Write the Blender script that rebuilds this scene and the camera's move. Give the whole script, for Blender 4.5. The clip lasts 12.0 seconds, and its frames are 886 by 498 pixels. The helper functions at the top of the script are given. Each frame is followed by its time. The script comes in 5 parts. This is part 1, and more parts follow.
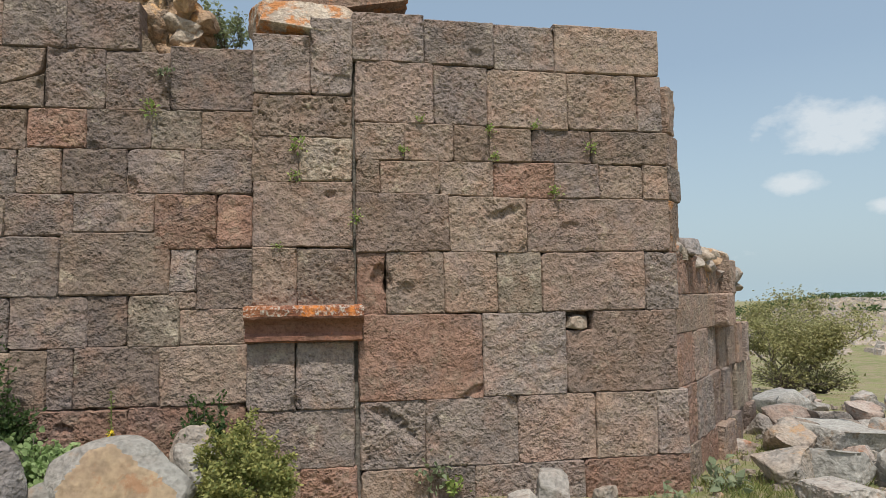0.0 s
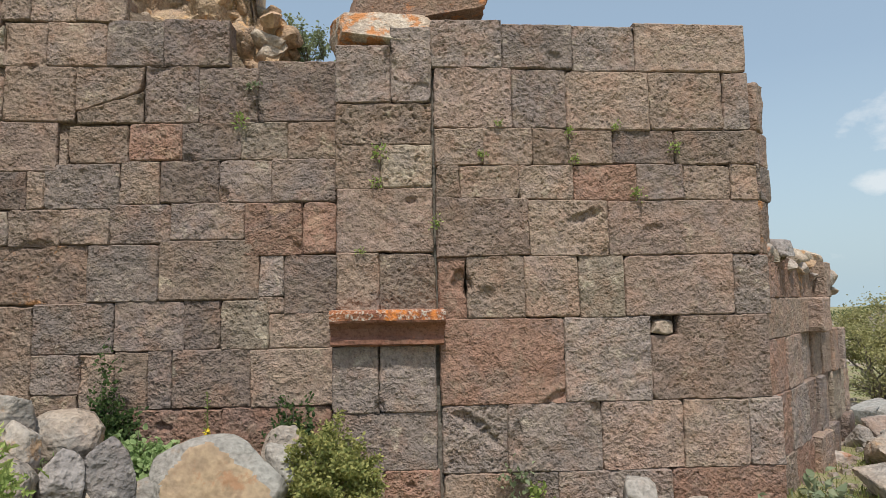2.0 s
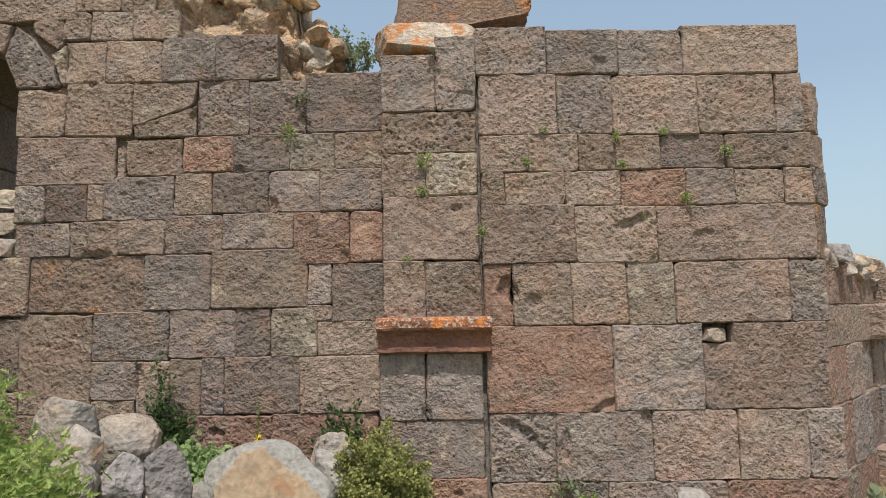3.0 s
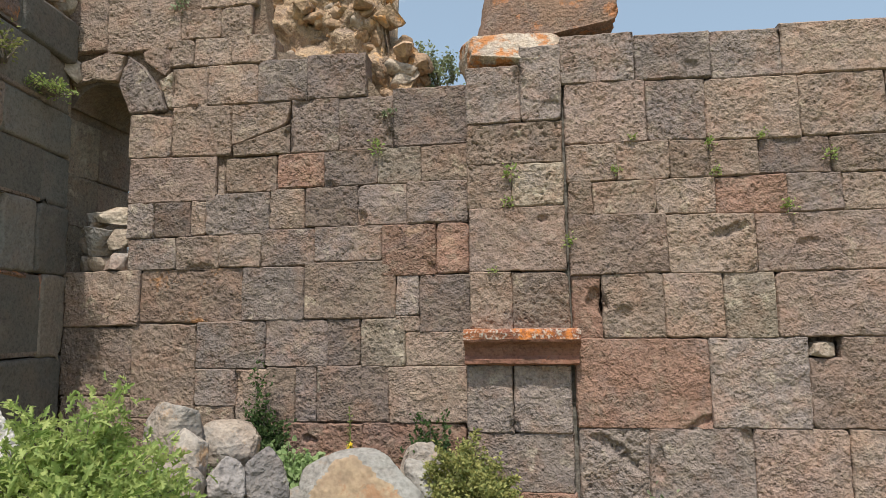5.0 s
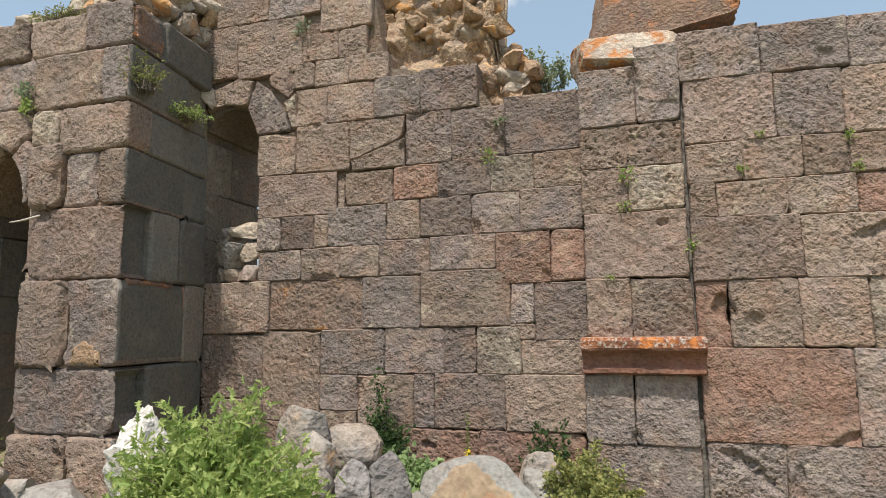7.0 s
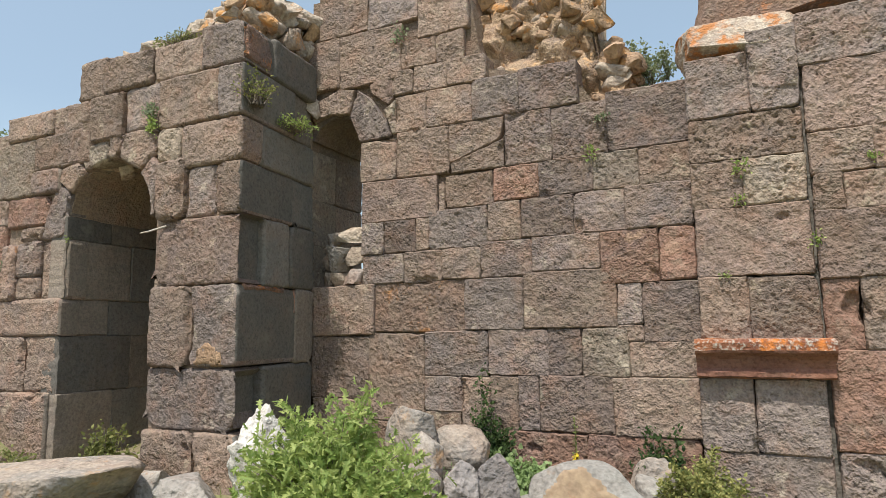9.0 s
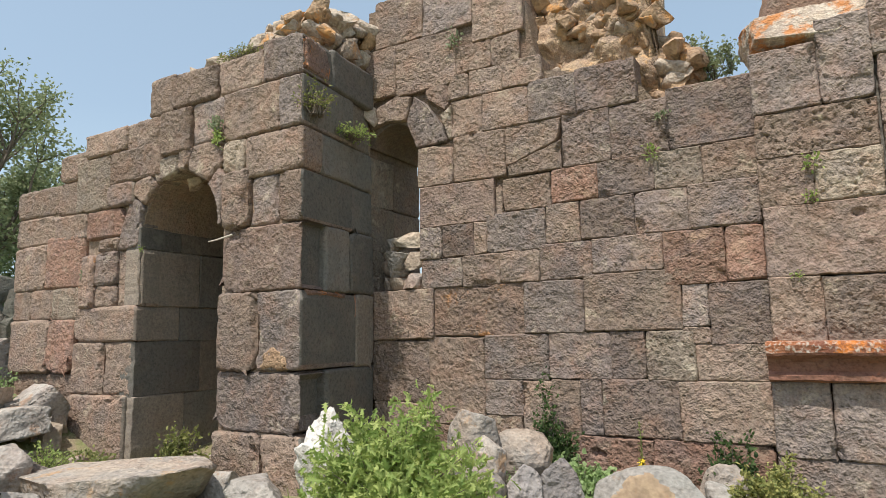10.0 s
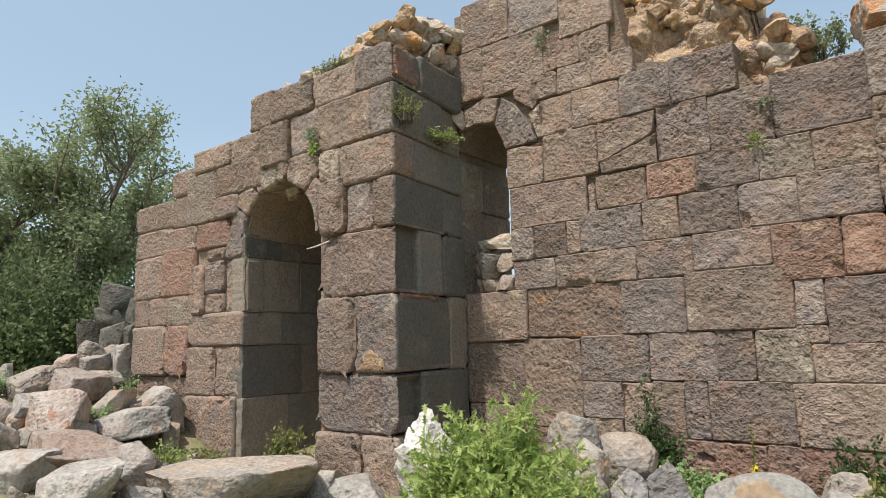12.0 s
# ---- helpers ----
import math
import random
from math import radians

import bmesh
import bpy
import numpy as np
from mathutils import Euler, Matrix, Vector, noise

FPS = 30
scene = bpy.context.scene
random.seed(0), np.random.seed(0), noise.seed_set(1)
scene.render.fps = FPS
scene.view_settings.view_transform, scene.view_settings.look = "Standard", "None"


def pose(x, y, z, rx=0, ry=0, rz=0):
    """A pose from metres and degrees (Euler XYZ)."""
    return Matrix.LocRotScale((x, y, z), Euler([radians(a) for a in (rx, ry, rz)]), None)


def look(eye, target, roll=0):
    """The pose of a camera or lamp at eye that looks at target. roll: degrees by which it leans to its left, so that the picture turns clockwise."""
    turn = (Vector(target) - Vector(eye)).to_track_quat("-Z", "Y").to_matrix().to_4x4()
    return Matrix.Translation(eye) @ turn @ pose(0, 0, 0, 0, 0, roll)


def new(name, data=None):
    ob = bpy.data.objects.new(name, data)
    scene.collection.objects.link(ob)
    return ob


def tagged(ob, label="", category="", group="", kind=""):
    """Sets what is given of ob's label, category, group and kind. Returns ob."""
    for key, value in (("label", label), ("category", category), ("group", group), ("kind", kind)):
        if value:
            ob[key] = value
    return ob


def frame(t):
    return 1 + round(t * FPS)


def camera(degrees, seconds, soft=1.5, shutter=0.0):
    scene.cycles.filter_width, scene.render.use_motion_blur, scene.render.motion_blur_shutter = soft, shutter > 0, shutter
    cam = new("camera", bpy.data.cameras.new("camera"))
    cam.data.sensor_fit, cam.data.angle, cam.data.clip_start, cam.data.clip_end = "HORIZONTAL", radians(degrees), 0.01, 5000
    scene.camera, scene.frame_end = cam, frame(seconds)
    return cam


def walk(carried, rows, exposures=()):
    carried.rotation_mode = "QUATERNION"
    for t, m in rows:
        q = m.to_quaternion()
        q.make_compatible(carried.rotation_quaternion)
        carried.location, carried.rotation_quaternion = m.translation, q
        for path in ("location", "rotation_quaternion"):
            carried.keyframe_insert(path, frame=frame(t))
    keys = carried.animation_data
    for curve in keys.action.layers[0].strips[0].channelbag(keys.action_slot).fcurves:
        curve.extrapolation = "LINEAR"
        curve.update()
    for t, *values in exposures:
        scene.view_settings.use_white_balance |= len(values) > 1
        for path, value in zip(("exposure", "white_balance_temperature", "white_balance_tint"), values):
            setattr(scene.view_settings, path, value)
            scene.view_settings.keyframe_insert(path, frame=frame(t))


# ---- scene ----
cam = camera(68.6, 12.0, soft=0.5)
PATH = [
    (0, (-0.753, 0.111, 1.561), (-0.435, 2.08, 1.707), -0.8),
    (0.5, (-0.792, 0.123, 1.564), (-0.5, 2.096, 1.704), -0.8),
    (1, (-0.837, 0.103, 1.546), (-0.605, 2.084, 1.693), -0.9),
    (1.5, (-0.852, 0.108, 1.551), (-0.68, 2.095, 1.705), -0.9),
    (2, (-0.87, 0.107, 1.548), (-0.759, 2.097, 1.715), -0.9),
    (2.5, (-0.889, 0.102, 1.547), (-0.841, 2.093, 1.727), -0.9),
    (3, (-0.908, 0.102, 1.545), (-0.925, 2.093, 1.738), -1.0),
    (5, (-0.959, 0.088, 1.563), (-1.223, 2.058, 1.788), -0.7),
    (5.5, (-0.986, 0.085, 1.562), (-1.319, 2.043, 1.797), -0.7),
    (6, (-0.989, 0.082, 1.558), (-1.412, 2.022, 1.801), -0.6),
    (6.5, (-1.0, 0.067, 1.566), (-1.495, 1.989, 1.813), -0.6),
    (7, (-0.998, 0.063, 1.562), (-1.589, 1.957, 1.815), -0.6),
    (9, (-1.06, 0.055, 1.567), (-1.923, 1.84, 1.827), -0.7),
    (9.5, (-1.066, 0.038, 1.58), (-2.01, 1.781, 1.845), -0.8),
    (10, (-1.075, 0.035, 1.566), (-2.089, 1.737, 1.84), -1.0),
    (10.5, (-1.084, 0.016, 1.579), (-2.163, 1.678, 1.855), -1.2),
    (11, (-1.093, 0.008, 1.572), (-2.236, 1.625, 1.855), -1.3),
    (11.5, (-1.107, 0.006, 1.56), (-2.299, 1.586, 1.847), -1.5),
    (12, (-1.107, 0.018, 1.562), (-2.344, 1.564, 1.849), -1.5),
]
walk(cam, [(t, look(eye, target, roll)) for t, eye, target, roll in PATH], [(0, -0.06), (2.5, 0.07), (5.5, 0.20), (9, 0.29), (12, 0.30)])

# ---- sky, sun, exposure ----
SUN_EL, SUN_AZ = 64.0, 3.0      # degrees up; degrees to the left of straight out from the wall
world = bpy.data.worlds.new("sky")
scene.world = world
world.use_nodes = True
wn, wl = world.node_tree.nodes, world.node_tree.links
bg = wn["Background"]
sky = wn.new("ShaderNodeTexSky")
sky.sky_type = "NISHITA"
sky.sun_disc = False
sky.sun_elevation = radians(SUN_EL)
sky.sun_rotation = radians(180 + SUN_AZ)
sky.air_density, sky.dust_density, sky.ozone_density = 1.0, 3.0, 1.0
coord = wn.new("ShaderNodeTexCoord")
cn = wn.new("ShaderNodeTexNoise")
cn.inputs["Scale"].default_value, cn.inputs["Detail"].default_value, cn.inputs["Roughness"].default_value = 9.0, 8.0, 0.6
cmap = wn.new("ShaderNodeMapping")
cmap.inputs["Scale"].default_value = (1.0, 1.0, 1.7)
wl.new(coord.outputs["Generated"], cmap.inputs["Vector"])
wl.new(cmap.outputs["Vector"], cn.inputs["Vector"])


def cloud_bank(azimuth, elevation, width, height):
    """How near the sky's direction is to the middle of a cloud: 1 there, 0 at its rim."""
    a, e = radians(azimuth), radians(elevation)
    mid = Vector((math.sin(a) * math.cos(e), math.cos(a) * math.cos(e), math.sin(e)))
    side = Vector((math.cos(a), -math.sin(a), 0))
    over = side.cross(mid)
    total = None
    for axis, size in ((side, width), (over, height)):
        dot = wn.new("ShaderNodeVectorMath")
        dot.operation = "DOT_PRODUCT"
        dot.inputs[1].default_value = axis / math.tan(radians(size))
        wl.new(coord.outputs["Generated"], dot.inputs[0])
        sq = wn.new("ShaderNodeMath")
        sq.operation = "MULTIPLY"
        wl.new(dot.outputs["Value"], sq.inputs[0])
        wl.new(dot.outputs["Value"], sq.inputs[1])
        if total is None:
            total = sq.outputs[0]
        else:
            add = wn.new("ShaderNodeMath")
            wl.new(total, add.inputs[0])
            wl.new(sq.outputs[0], add.inputs[1])
            total = add.outputs[0]
    front = wn.new("ShaderNodeVectorMath")
    front.operation = "DOT_PRODUCT"
    front.inputs[1].default_value = mid
    wl.new(coord.outputs["Generated"], front.inputs[0])
    ahead = wn.new("ShaderNodeMath")
    ahead.operation = "GREATER_THAN"
    wl.new(front.outputs["Value"], ahead.inputs[0])
    inv = wn.new("ShaderNodeMath")
    inv.operation, inv.use_clamp = "SUBTRACT", True
    inv.inputs[0].default_value = 1.0
    wl.new(total, inv.inputs[1])
    both = wn.new("ShaderNodeMath")
    both.operation = "MULTIPLY"
    wl.new(inv.outputs[0], both.inputs[0])
    wl.new(ahead.outputs[0], both.inputs[1])
    return both.outputs[0]


banks = None
for bank in ((40.3, 12.4, 6.6, 3.4), (37.7, 8.5, 3.9, 1.7), (43.9, 6.1, 2.2, 1.0), (-22.0, 29.0, 12.0, 4.0)):
    b = cloud_bank(*bank)
    if banks is None:
        banks = b
    else:
        mx = wn.new("ShaderNodeMath")
        mx.operation = "MAXIMUM"
        wl.new(banks, mx.inputs[0])
        wl.new(b, mx.inputs[1])
        banks = mx.outputs[0]
csum = wn.new("ShaderNodeMath")
csum.operation = "MULTIPLY_ADD"
csum.inputs[1].default_value = 0.42
wl.new(banks, csum.inputs[0])
wl.new(cn.outputs["Fac"], csum.inputs[2])
cramp = wn.new("ShaderNodeValToRGB")
cramp.color_ramp.elements[0].position, cramp.color_ramp.elements[1].position = 0.68, 0.86
cramp.color_ramp.elements[1].color = (0.62, 0.62, 0.62, 1)
wl.new(csum.outputs[0], cramp.inputs["Fac"])
cmix = wn.new("ShaderNodeMixRGB")
cmix.inputs["Color2"].default_value = (5.6, 5.8, 5.9, 1)
wl.new(cramp.outputs["Color"], cmix.inputs["Fac"])
haze = wn.new("ShaderNodeMixRGB")
hz = wn.new("ShaderNodeSeparateXYZ")
wl.new(coord.outputs["Generated"], hz.inputs[0])
hr = wn.new("ShaderNodeMapRange")
for key, value in (("From Min", 0.0), ("From Max", 0.32), ("To Min", 0.85), ("To Max", 0.40)):
    hr.inputs[key].default_value = value
wl.new(hz.outputs["Z"], hr.inputs["Value"])
wl.new(hr.outputs["Result"], haze.inputs["Fac"])
haze.inputs["Color2"].default_value = (3.45, 4.45, 5.0, 1)
wl.new(sky.outputs["Color"], haze.inputs["Color1"])
wl.new(haze.outputs["Color"], cmix.inputs["Color1"])
wl.new(cmix.outputs["Color"], bg.inputs["Color"])
bg.inputs["Strength"].default_value = 0.15
sun = new("sun", bpy.data.lights.new("sun", "SUN"))
sun.data.energy, sun.data.angle, sun.data.color = 3.7, radians(0.6), (1.0, 0.95, 0.87)
sd = Vector((-math.sin(radians(SUN_AZ)) * math.cos(radians(SUN_EL)), -math.cos(radians(SUN_AZ)) * math.cos(radians(SUN_EL)), math.sin(radians(SUN_EL))))
sun.matrix_world = look(sd * 50, (0, 0, 0))


# ---- materials ----
def mat(name):
    m = bpy.data.materials.new(name)
    m.use_nodes = True
    return m, m.node_tree.nodes, m.node_tree.links, m.node_tree.nodes["Principled BSDF"]


def node(n, kind, **values):
    nd = n.new(kind)
    for k, v in values.items():
        nd.inputs[k].default_value = v
    return nd


def mixcol(n, l, fac, a, b, mode="MIX"):
    m = n.new("ShaderNodeMixRGB")
    m.blend_type = mode
    for sock, v in (("Fac", fac), ("Color1", a), ("Color2", b)):
        if isinstance(v, (int, float)):
            m.inputs[sock].default_value = v
        elif isinstance(v, tuple):
            m.inputs[sock].default_value = (*v, 1)
        else:
            l.new(v, m.inputs[sock])
    return m.outputs["Color"]


def ramp(n, l, src, a, b, ca=0.0, cb=1.0):
    r = n.new("ShaderNodeMapRange")
    for k, v in (("From Min", a), ("From Max", b), ("To Min", ca), ("To Max", cb)):
        r.inputs[k].default_value = v
    l.new(src, r.inputs["Value"])
    return r.outputs["Result"]


def math_node(n, l, op, a, b):
    m = n.new("ShaderNodeMath")
    m.operation = op
    for k, v in ((0, a), (1, b)):
        if isinstance(v, (int, float)):
            m.inputs[k].default_value = v
        else:
            l.new(v, m.inputs[k])
    return m.outputs[0]


def stone(name, base, other, lichen=None, amount=0.0, pits=1.0, rough=0.92, grain=46.0, depth=0.018, pale=None, pale_amount=0.25, mottle=1.0):
    """Pitted volcanic stone: tinted patches, open pores, a gritty skin, spots of lichen."""
    m, n, l, p = mat(name)
    geo = n.new("ShaderNodeNewGeometry")
    info = n.new("ShaderNodeObjectInfo")
    shift = n.new("ShaderNodeVectorMath")
    shift.operation = "MULTIPLY_ADD"
    shift.inputs[1].default_value = (13.0, 7.0, 5.0)
    comb = n.new("ShaderNodeCombineXYZ")
    for k in range(3):
        l.new(info.outputs["Random"], comb.inputs[k])
    l.new(comb.outputs[0], shift.inputs[0])
    l.new(geo.outputs["Position"], shift.inputs[2])
    pos = shift.outputs[0]

    def noise_at(scale, detail=4.0, rgh=0.6, far=0.0):
        nz = node(n, "ShaderNodeTexNoise", Scale=scale, Detail=detail, Roughness=rgh)
        if far:
            off = n.new("ShaderNodeVectorMath")
            off.inputs[1].default_value = (far, far * 0.6, far * 0.3)
            l.new(pos, off.inputs[0])
            l.new(off.outputs[0], nz.inputs["Vector"])
        else:
            l.new(pos, nz.inputs["Vector"])
        return nz.outputs["Fac"]

    big, mid, fine, grit = noise_at(2.4, 3), noise_at(grain * 0.55, 1.2, 0.4), noise_at(grain * 1.2, 1.0, 0.4), noise_at(grain * 3.2, 2, 0.6)
    warp = n.new("ShaderNodeVectorMath")
    warp.operation = "MULTIPLY_ADD"
    wcol = node(n, "ShaderNodeTexNoise", Scale=22.0, Detail=3.0)
    l.new(pos, wcol.inputs["Vector"])
    warp.inputs[1].default_value = (0.03, 0.03, 0.03)
    l.new(wcol.outputs["Color"], warp.inputs[0])
    l.new(pos, warp.inputs[2])
    cluster = noise_at(6.0, 3, 0.6, 21.0)

    def pores(scale, inner, outer, lo, hi):
        vor = node(n, "ShaderNodeTexVoronoi", Scale=scale)
        l.new(warp.outputs[0], vor.inputs["Vector"])
        return math_node(n, l, "MAXIMUM", ramp(n, l, vor.outputs["Distance"], inner, outer), ramp(n, l, cluster, lo, hi))

    hole = pores(grain * 0.42, 0.10, 0.30, 0.40, 0.56)
    prick = pores(grain * 1.0, 0.08, 0.34, 0.50, 0.70)
    col = mixcol(n, l, ramp(n, l, big, 0.40, 0.60), base, other)
    col = mixcol(n, l, ramp(n, l, noise_at(3.4, 4, 0.6), 0.48, 0.64, 0.0, 0.55 * mottle), col, (0.325, 0.198, 0.140))
    col = mixcol(n, l, ramp(n, l, noise_at(3.1, 4, 0.6, 31.0), 0.48, 0.64, 0.0, 0.40 * mottle), col, (0.205, 0.178, 0.172))
    col = mixcol(n, l, ramp(n, l, noise_at(7.0, 4, 0.65, 47.0), 0.52, 0.66, 0.0, 0.42 * mottle), col, (0.33, 0.268, 0.200))
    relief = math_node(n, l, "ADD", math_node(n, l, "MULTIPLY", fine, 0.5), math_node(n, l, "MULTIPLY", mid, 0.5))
    # relief shading painted in: hollows darkened, raised grains paled
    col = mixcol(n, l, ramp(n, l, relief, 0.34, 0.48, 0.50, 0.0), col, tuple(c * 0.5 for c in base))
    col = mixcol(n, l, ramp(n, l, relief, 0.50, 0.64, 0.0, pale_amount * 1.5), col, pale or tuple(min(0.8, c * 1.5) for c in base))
    # pores coloured dark as well, for the shade inside them
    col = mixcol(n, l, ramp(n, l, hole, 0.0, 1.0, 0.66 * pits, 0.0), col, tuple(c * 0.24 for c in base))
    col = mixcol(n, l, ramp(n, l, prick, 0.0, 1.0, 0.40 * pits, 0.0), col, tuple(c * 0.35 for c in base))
    var = ramp(n, l, info.outputs["Random"], 0.0, 1.0, 0.76, 1.16)
    col = mixcol(n, l, 1.0, col, mixcol(n, l, 1.0, (1.0, 1.0, 1.0), var, "MULTIPLY"), "MULTIPLY")
    if lichen:
        lf = math_node(n, l, "MULTIPLY", ramp(n, l, noise_at(3.3, 6, 0.7, 5.0), 0.62 - amount * 0.3, 0.70 - amount * 0.3), 0.9)
        col = mixcol(n, l, lf, col, lichen)
    l.new(col, p.inputs["Base Color"])
    p.inputs["Roughness"].default_value = rough
    p.inputs["Specular IOR Level"].default_value = 0.2
    h = math_node(n, l, "MULTIPLY", hole, 0.8 * pits)
    h = math_node(n, l, "ADD", h, math_node(n, l, "MULTIPLY", prick, 0.35 * pits))
    h = math_node(n, l, "ADD", h, math_node(n, l, "MULTIPLY", mid, 1.5))
    h = math_node(n, l, "ADD", h, math_node(n, l, "MULTIPLY", fine, 0.9))
    h = math_node(n, l, "ADD", h, math_node(n, l, "MULTIPLY", grit, 0.25))
    h = math_node(n, l, "MULTIPLY", h, ramp(n, l, noise_at(2.0, 3, 0.5, 61.0), 0.38, 0.62, 0.55, 1.05))      # dressed smooth here, weathered there
    bump = node(n, "ShaderNodeBump", Strength=1.0, Distance=depth)
    l.new(h, bump.inputs["Height"])
    l.new(bump.outputs["Normal"], p.inputs["Normal"])
    return m


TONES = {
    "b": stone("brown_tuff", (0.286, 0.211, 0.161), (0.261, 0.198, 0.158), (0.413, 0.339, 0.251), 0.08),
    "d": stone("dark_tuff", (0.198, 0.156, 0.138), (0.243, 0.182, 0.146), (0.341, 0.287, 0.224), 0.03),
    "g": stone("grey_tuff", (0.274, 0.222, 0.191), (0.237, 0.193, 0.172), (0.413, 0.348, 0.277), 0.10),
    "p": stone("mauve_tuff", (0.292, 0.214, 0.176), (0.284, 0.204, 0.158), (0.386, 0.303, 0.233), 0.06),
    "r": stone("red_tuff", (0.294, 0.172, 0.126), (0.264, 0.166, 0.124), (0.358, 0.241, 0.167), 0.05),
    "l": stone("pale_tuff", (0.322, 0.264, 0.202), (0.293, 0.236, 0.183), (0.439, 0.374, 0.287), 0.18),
    # k and m: crusted stone, toned darker to carry the shade of return faces
    "k": stone("shaded_crusted_tuff", (0.157, 0.148, 0.130), (0.182, 0.162, 0.137), (0.188, 0.171, 0.142), 0.12, mottle=0.25, pits=0.4, depth=0.006),
    "m": stone("shaded_smooth_tuff", (0.245, 0.203, 0.162), (0.205, 0.176, 0.144), (0.217, 0.188, 0.148), 0.12, mottle=0.3, pits=0.4, depth=0.006),
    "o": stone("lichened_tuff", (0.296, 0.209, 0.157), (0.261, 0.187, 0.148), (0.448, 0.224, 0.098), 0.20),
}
M_CORE = stone("wall_core", (0.288, 0.216, 0.156), (0.224, 0.168, 0.124), pits=0.6)
M_LICHEN = stone("orange_lichen_stone", (0.24, 0.10, 0.065), (0.34, 0.13, 0.06), (0.62, 0.21, 0.05), 0.30, pits=0.3, depth=0.008, mottle=0.35, pale=(0.55, 0.50, 0.43), pale_amount=0.6)
# red-brown stone with less lichen, darkened for the shade under the top band
M_CAVETTO = stone("shaded_red_brown_moulding", (0.20, 0.095, 0.065), (0.27, 0.13, 0.085), (0.46, 0.17, 0.06), 0.06, pits=0.3, depth=0.008, mottle=0.3)
M_PALE = stone("pale_limestone", (0.74, 0.70, 0.64), (0.64, 0.60, 0.54), (0.40, 0.33, 0.27), 0.1, pits=0.7, mottle=0.1, pale=(0.8, 0.78, 0.74), depth=0.012)
# field wall boulders: the trees' shade is painted in as a darker tone
M_SHADE = stone("tree_shaded_boulder", (0.11, 0.108, 0.09), (0.17, 0.16, 0.135), (0.2, 0.2, 0.16), 0.12, mottle=0.2, grain=26, depth=0.02)
M_ROCK = {
    "grey": stone("grey_field_rock", (0.316, 0.292, 0.263), (0.404, 0.369, 0.328), (0.351, 0.234, 0.164), 0.14, pits=0.5, mottle=0.45, grain=26, depth=0.024),
    "dark": stone("dark_basalt_rock", (0.234, 0.216, 0.211), (0.322, 0.292, 0.275), (0.445, 0.409, 0.363), 0.14, pits=0.6, mottle=0.3, grain=26, depth=0.024),
    "tan": stone("tan_field_rock", (0.374, 0.310, 0.250), (0.312, 0.287, 0.257), (0.408, 0.262, 0.150), 0.16, pits=0.5, mottle=0.45, grain=26, depth=0.024),
    "rust": stone("rust_lichened_rock", (0.329, 0.245, 0.200), (0.397, 0.352, 0.312), (0.363, 0.178, 0.101), 0.20, pits=0.5, mottle=0.45, grain=26, depth=0.024),
    "rubble": stone("mortared_rubble", (0.464, 0.318, 0.195), (0.378, 0.258, 0.171), (0.610, 0.312, 0.118), 0.20, pits=0.4, mottle=0.35, grain=30, depth=0.02),
    "cream": stone("cream_rubble", (0.46, 0.39, 0.31), (0.39, 0.31, 0.24), (0.45, 0.25, 0.12), 0.14, pits=0.4, mottle=0.35, grain=30, depth=0.02),
    "pale": stone("pale_grey_rock", (0.336, 0.324, 0.296), (0.294, 0.278, 0.251), (0.269, 0.207, 0.154), 0.10, pits=0.3, mottle=0.2, grain=26, depth=0.018),
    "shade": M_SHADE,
}

M_SPLIT = stone("tan_broken_stone", (0.40, 0.30, 0.195), (0.35, 0.25, 0.165), (0.33, 0.19, 0.11), 0.15, pits=0.15, mottle=0.3, grain=20, depth=0.012)

# ---- building blocks of the masonry ----
from mathutils import geometry
rng = random.Random(7)


def mesh(name, verts, faces, material, smooth=True):
    me = bpy.data.meshes.new(name)
    me.from_pydata(verts, [], faces)
    me.materials.append(material)
    if smooth:
        me.polygons.foreach_set("use_smooth", [True] * len(me.polygons))
    me.update()
    return me


def part(name, me, parent, label=""):
    ob = new(name, me)
    ob.parent = parent
    return tagged(ob, label) if label else ob


def bm_mesh(name, bm, material, smooth=False):
    me = bpy.data.meshes.new(name)
    bmesh.ops.recalc_face_normals(bm, faces=bm.faces)
    bm.to_mesh(me)
    bm.free()
    me.materials.append(material)
    me.polygons.foreach_set("use_smooth", [smooth] * len(me.polygons))
    return me


class Face:
    """The plane of a dressed face: u runs along it, z up, out points away from the wall."""

    def __init__(self, x, y, angle, parent, worn=0.0, step=0.0135, rough=1.0):
        a = radians(angle)
        self.o, self.parent, self.worn, self.step, self.rough = Vector((x, y, 0)), parent, worn, step, rough
        self.chips = []      # broken hollows: middle, half sizes, turn, depth
        self.u, self.out = Vector((math.cos(a), math.sin(a), 0)), Vector((math.sin(a), -math.cos(a), 0))

    def at(self, u, z, d):
        return self.o + self.u * u + self.out * d + Vector((0, 0, z))


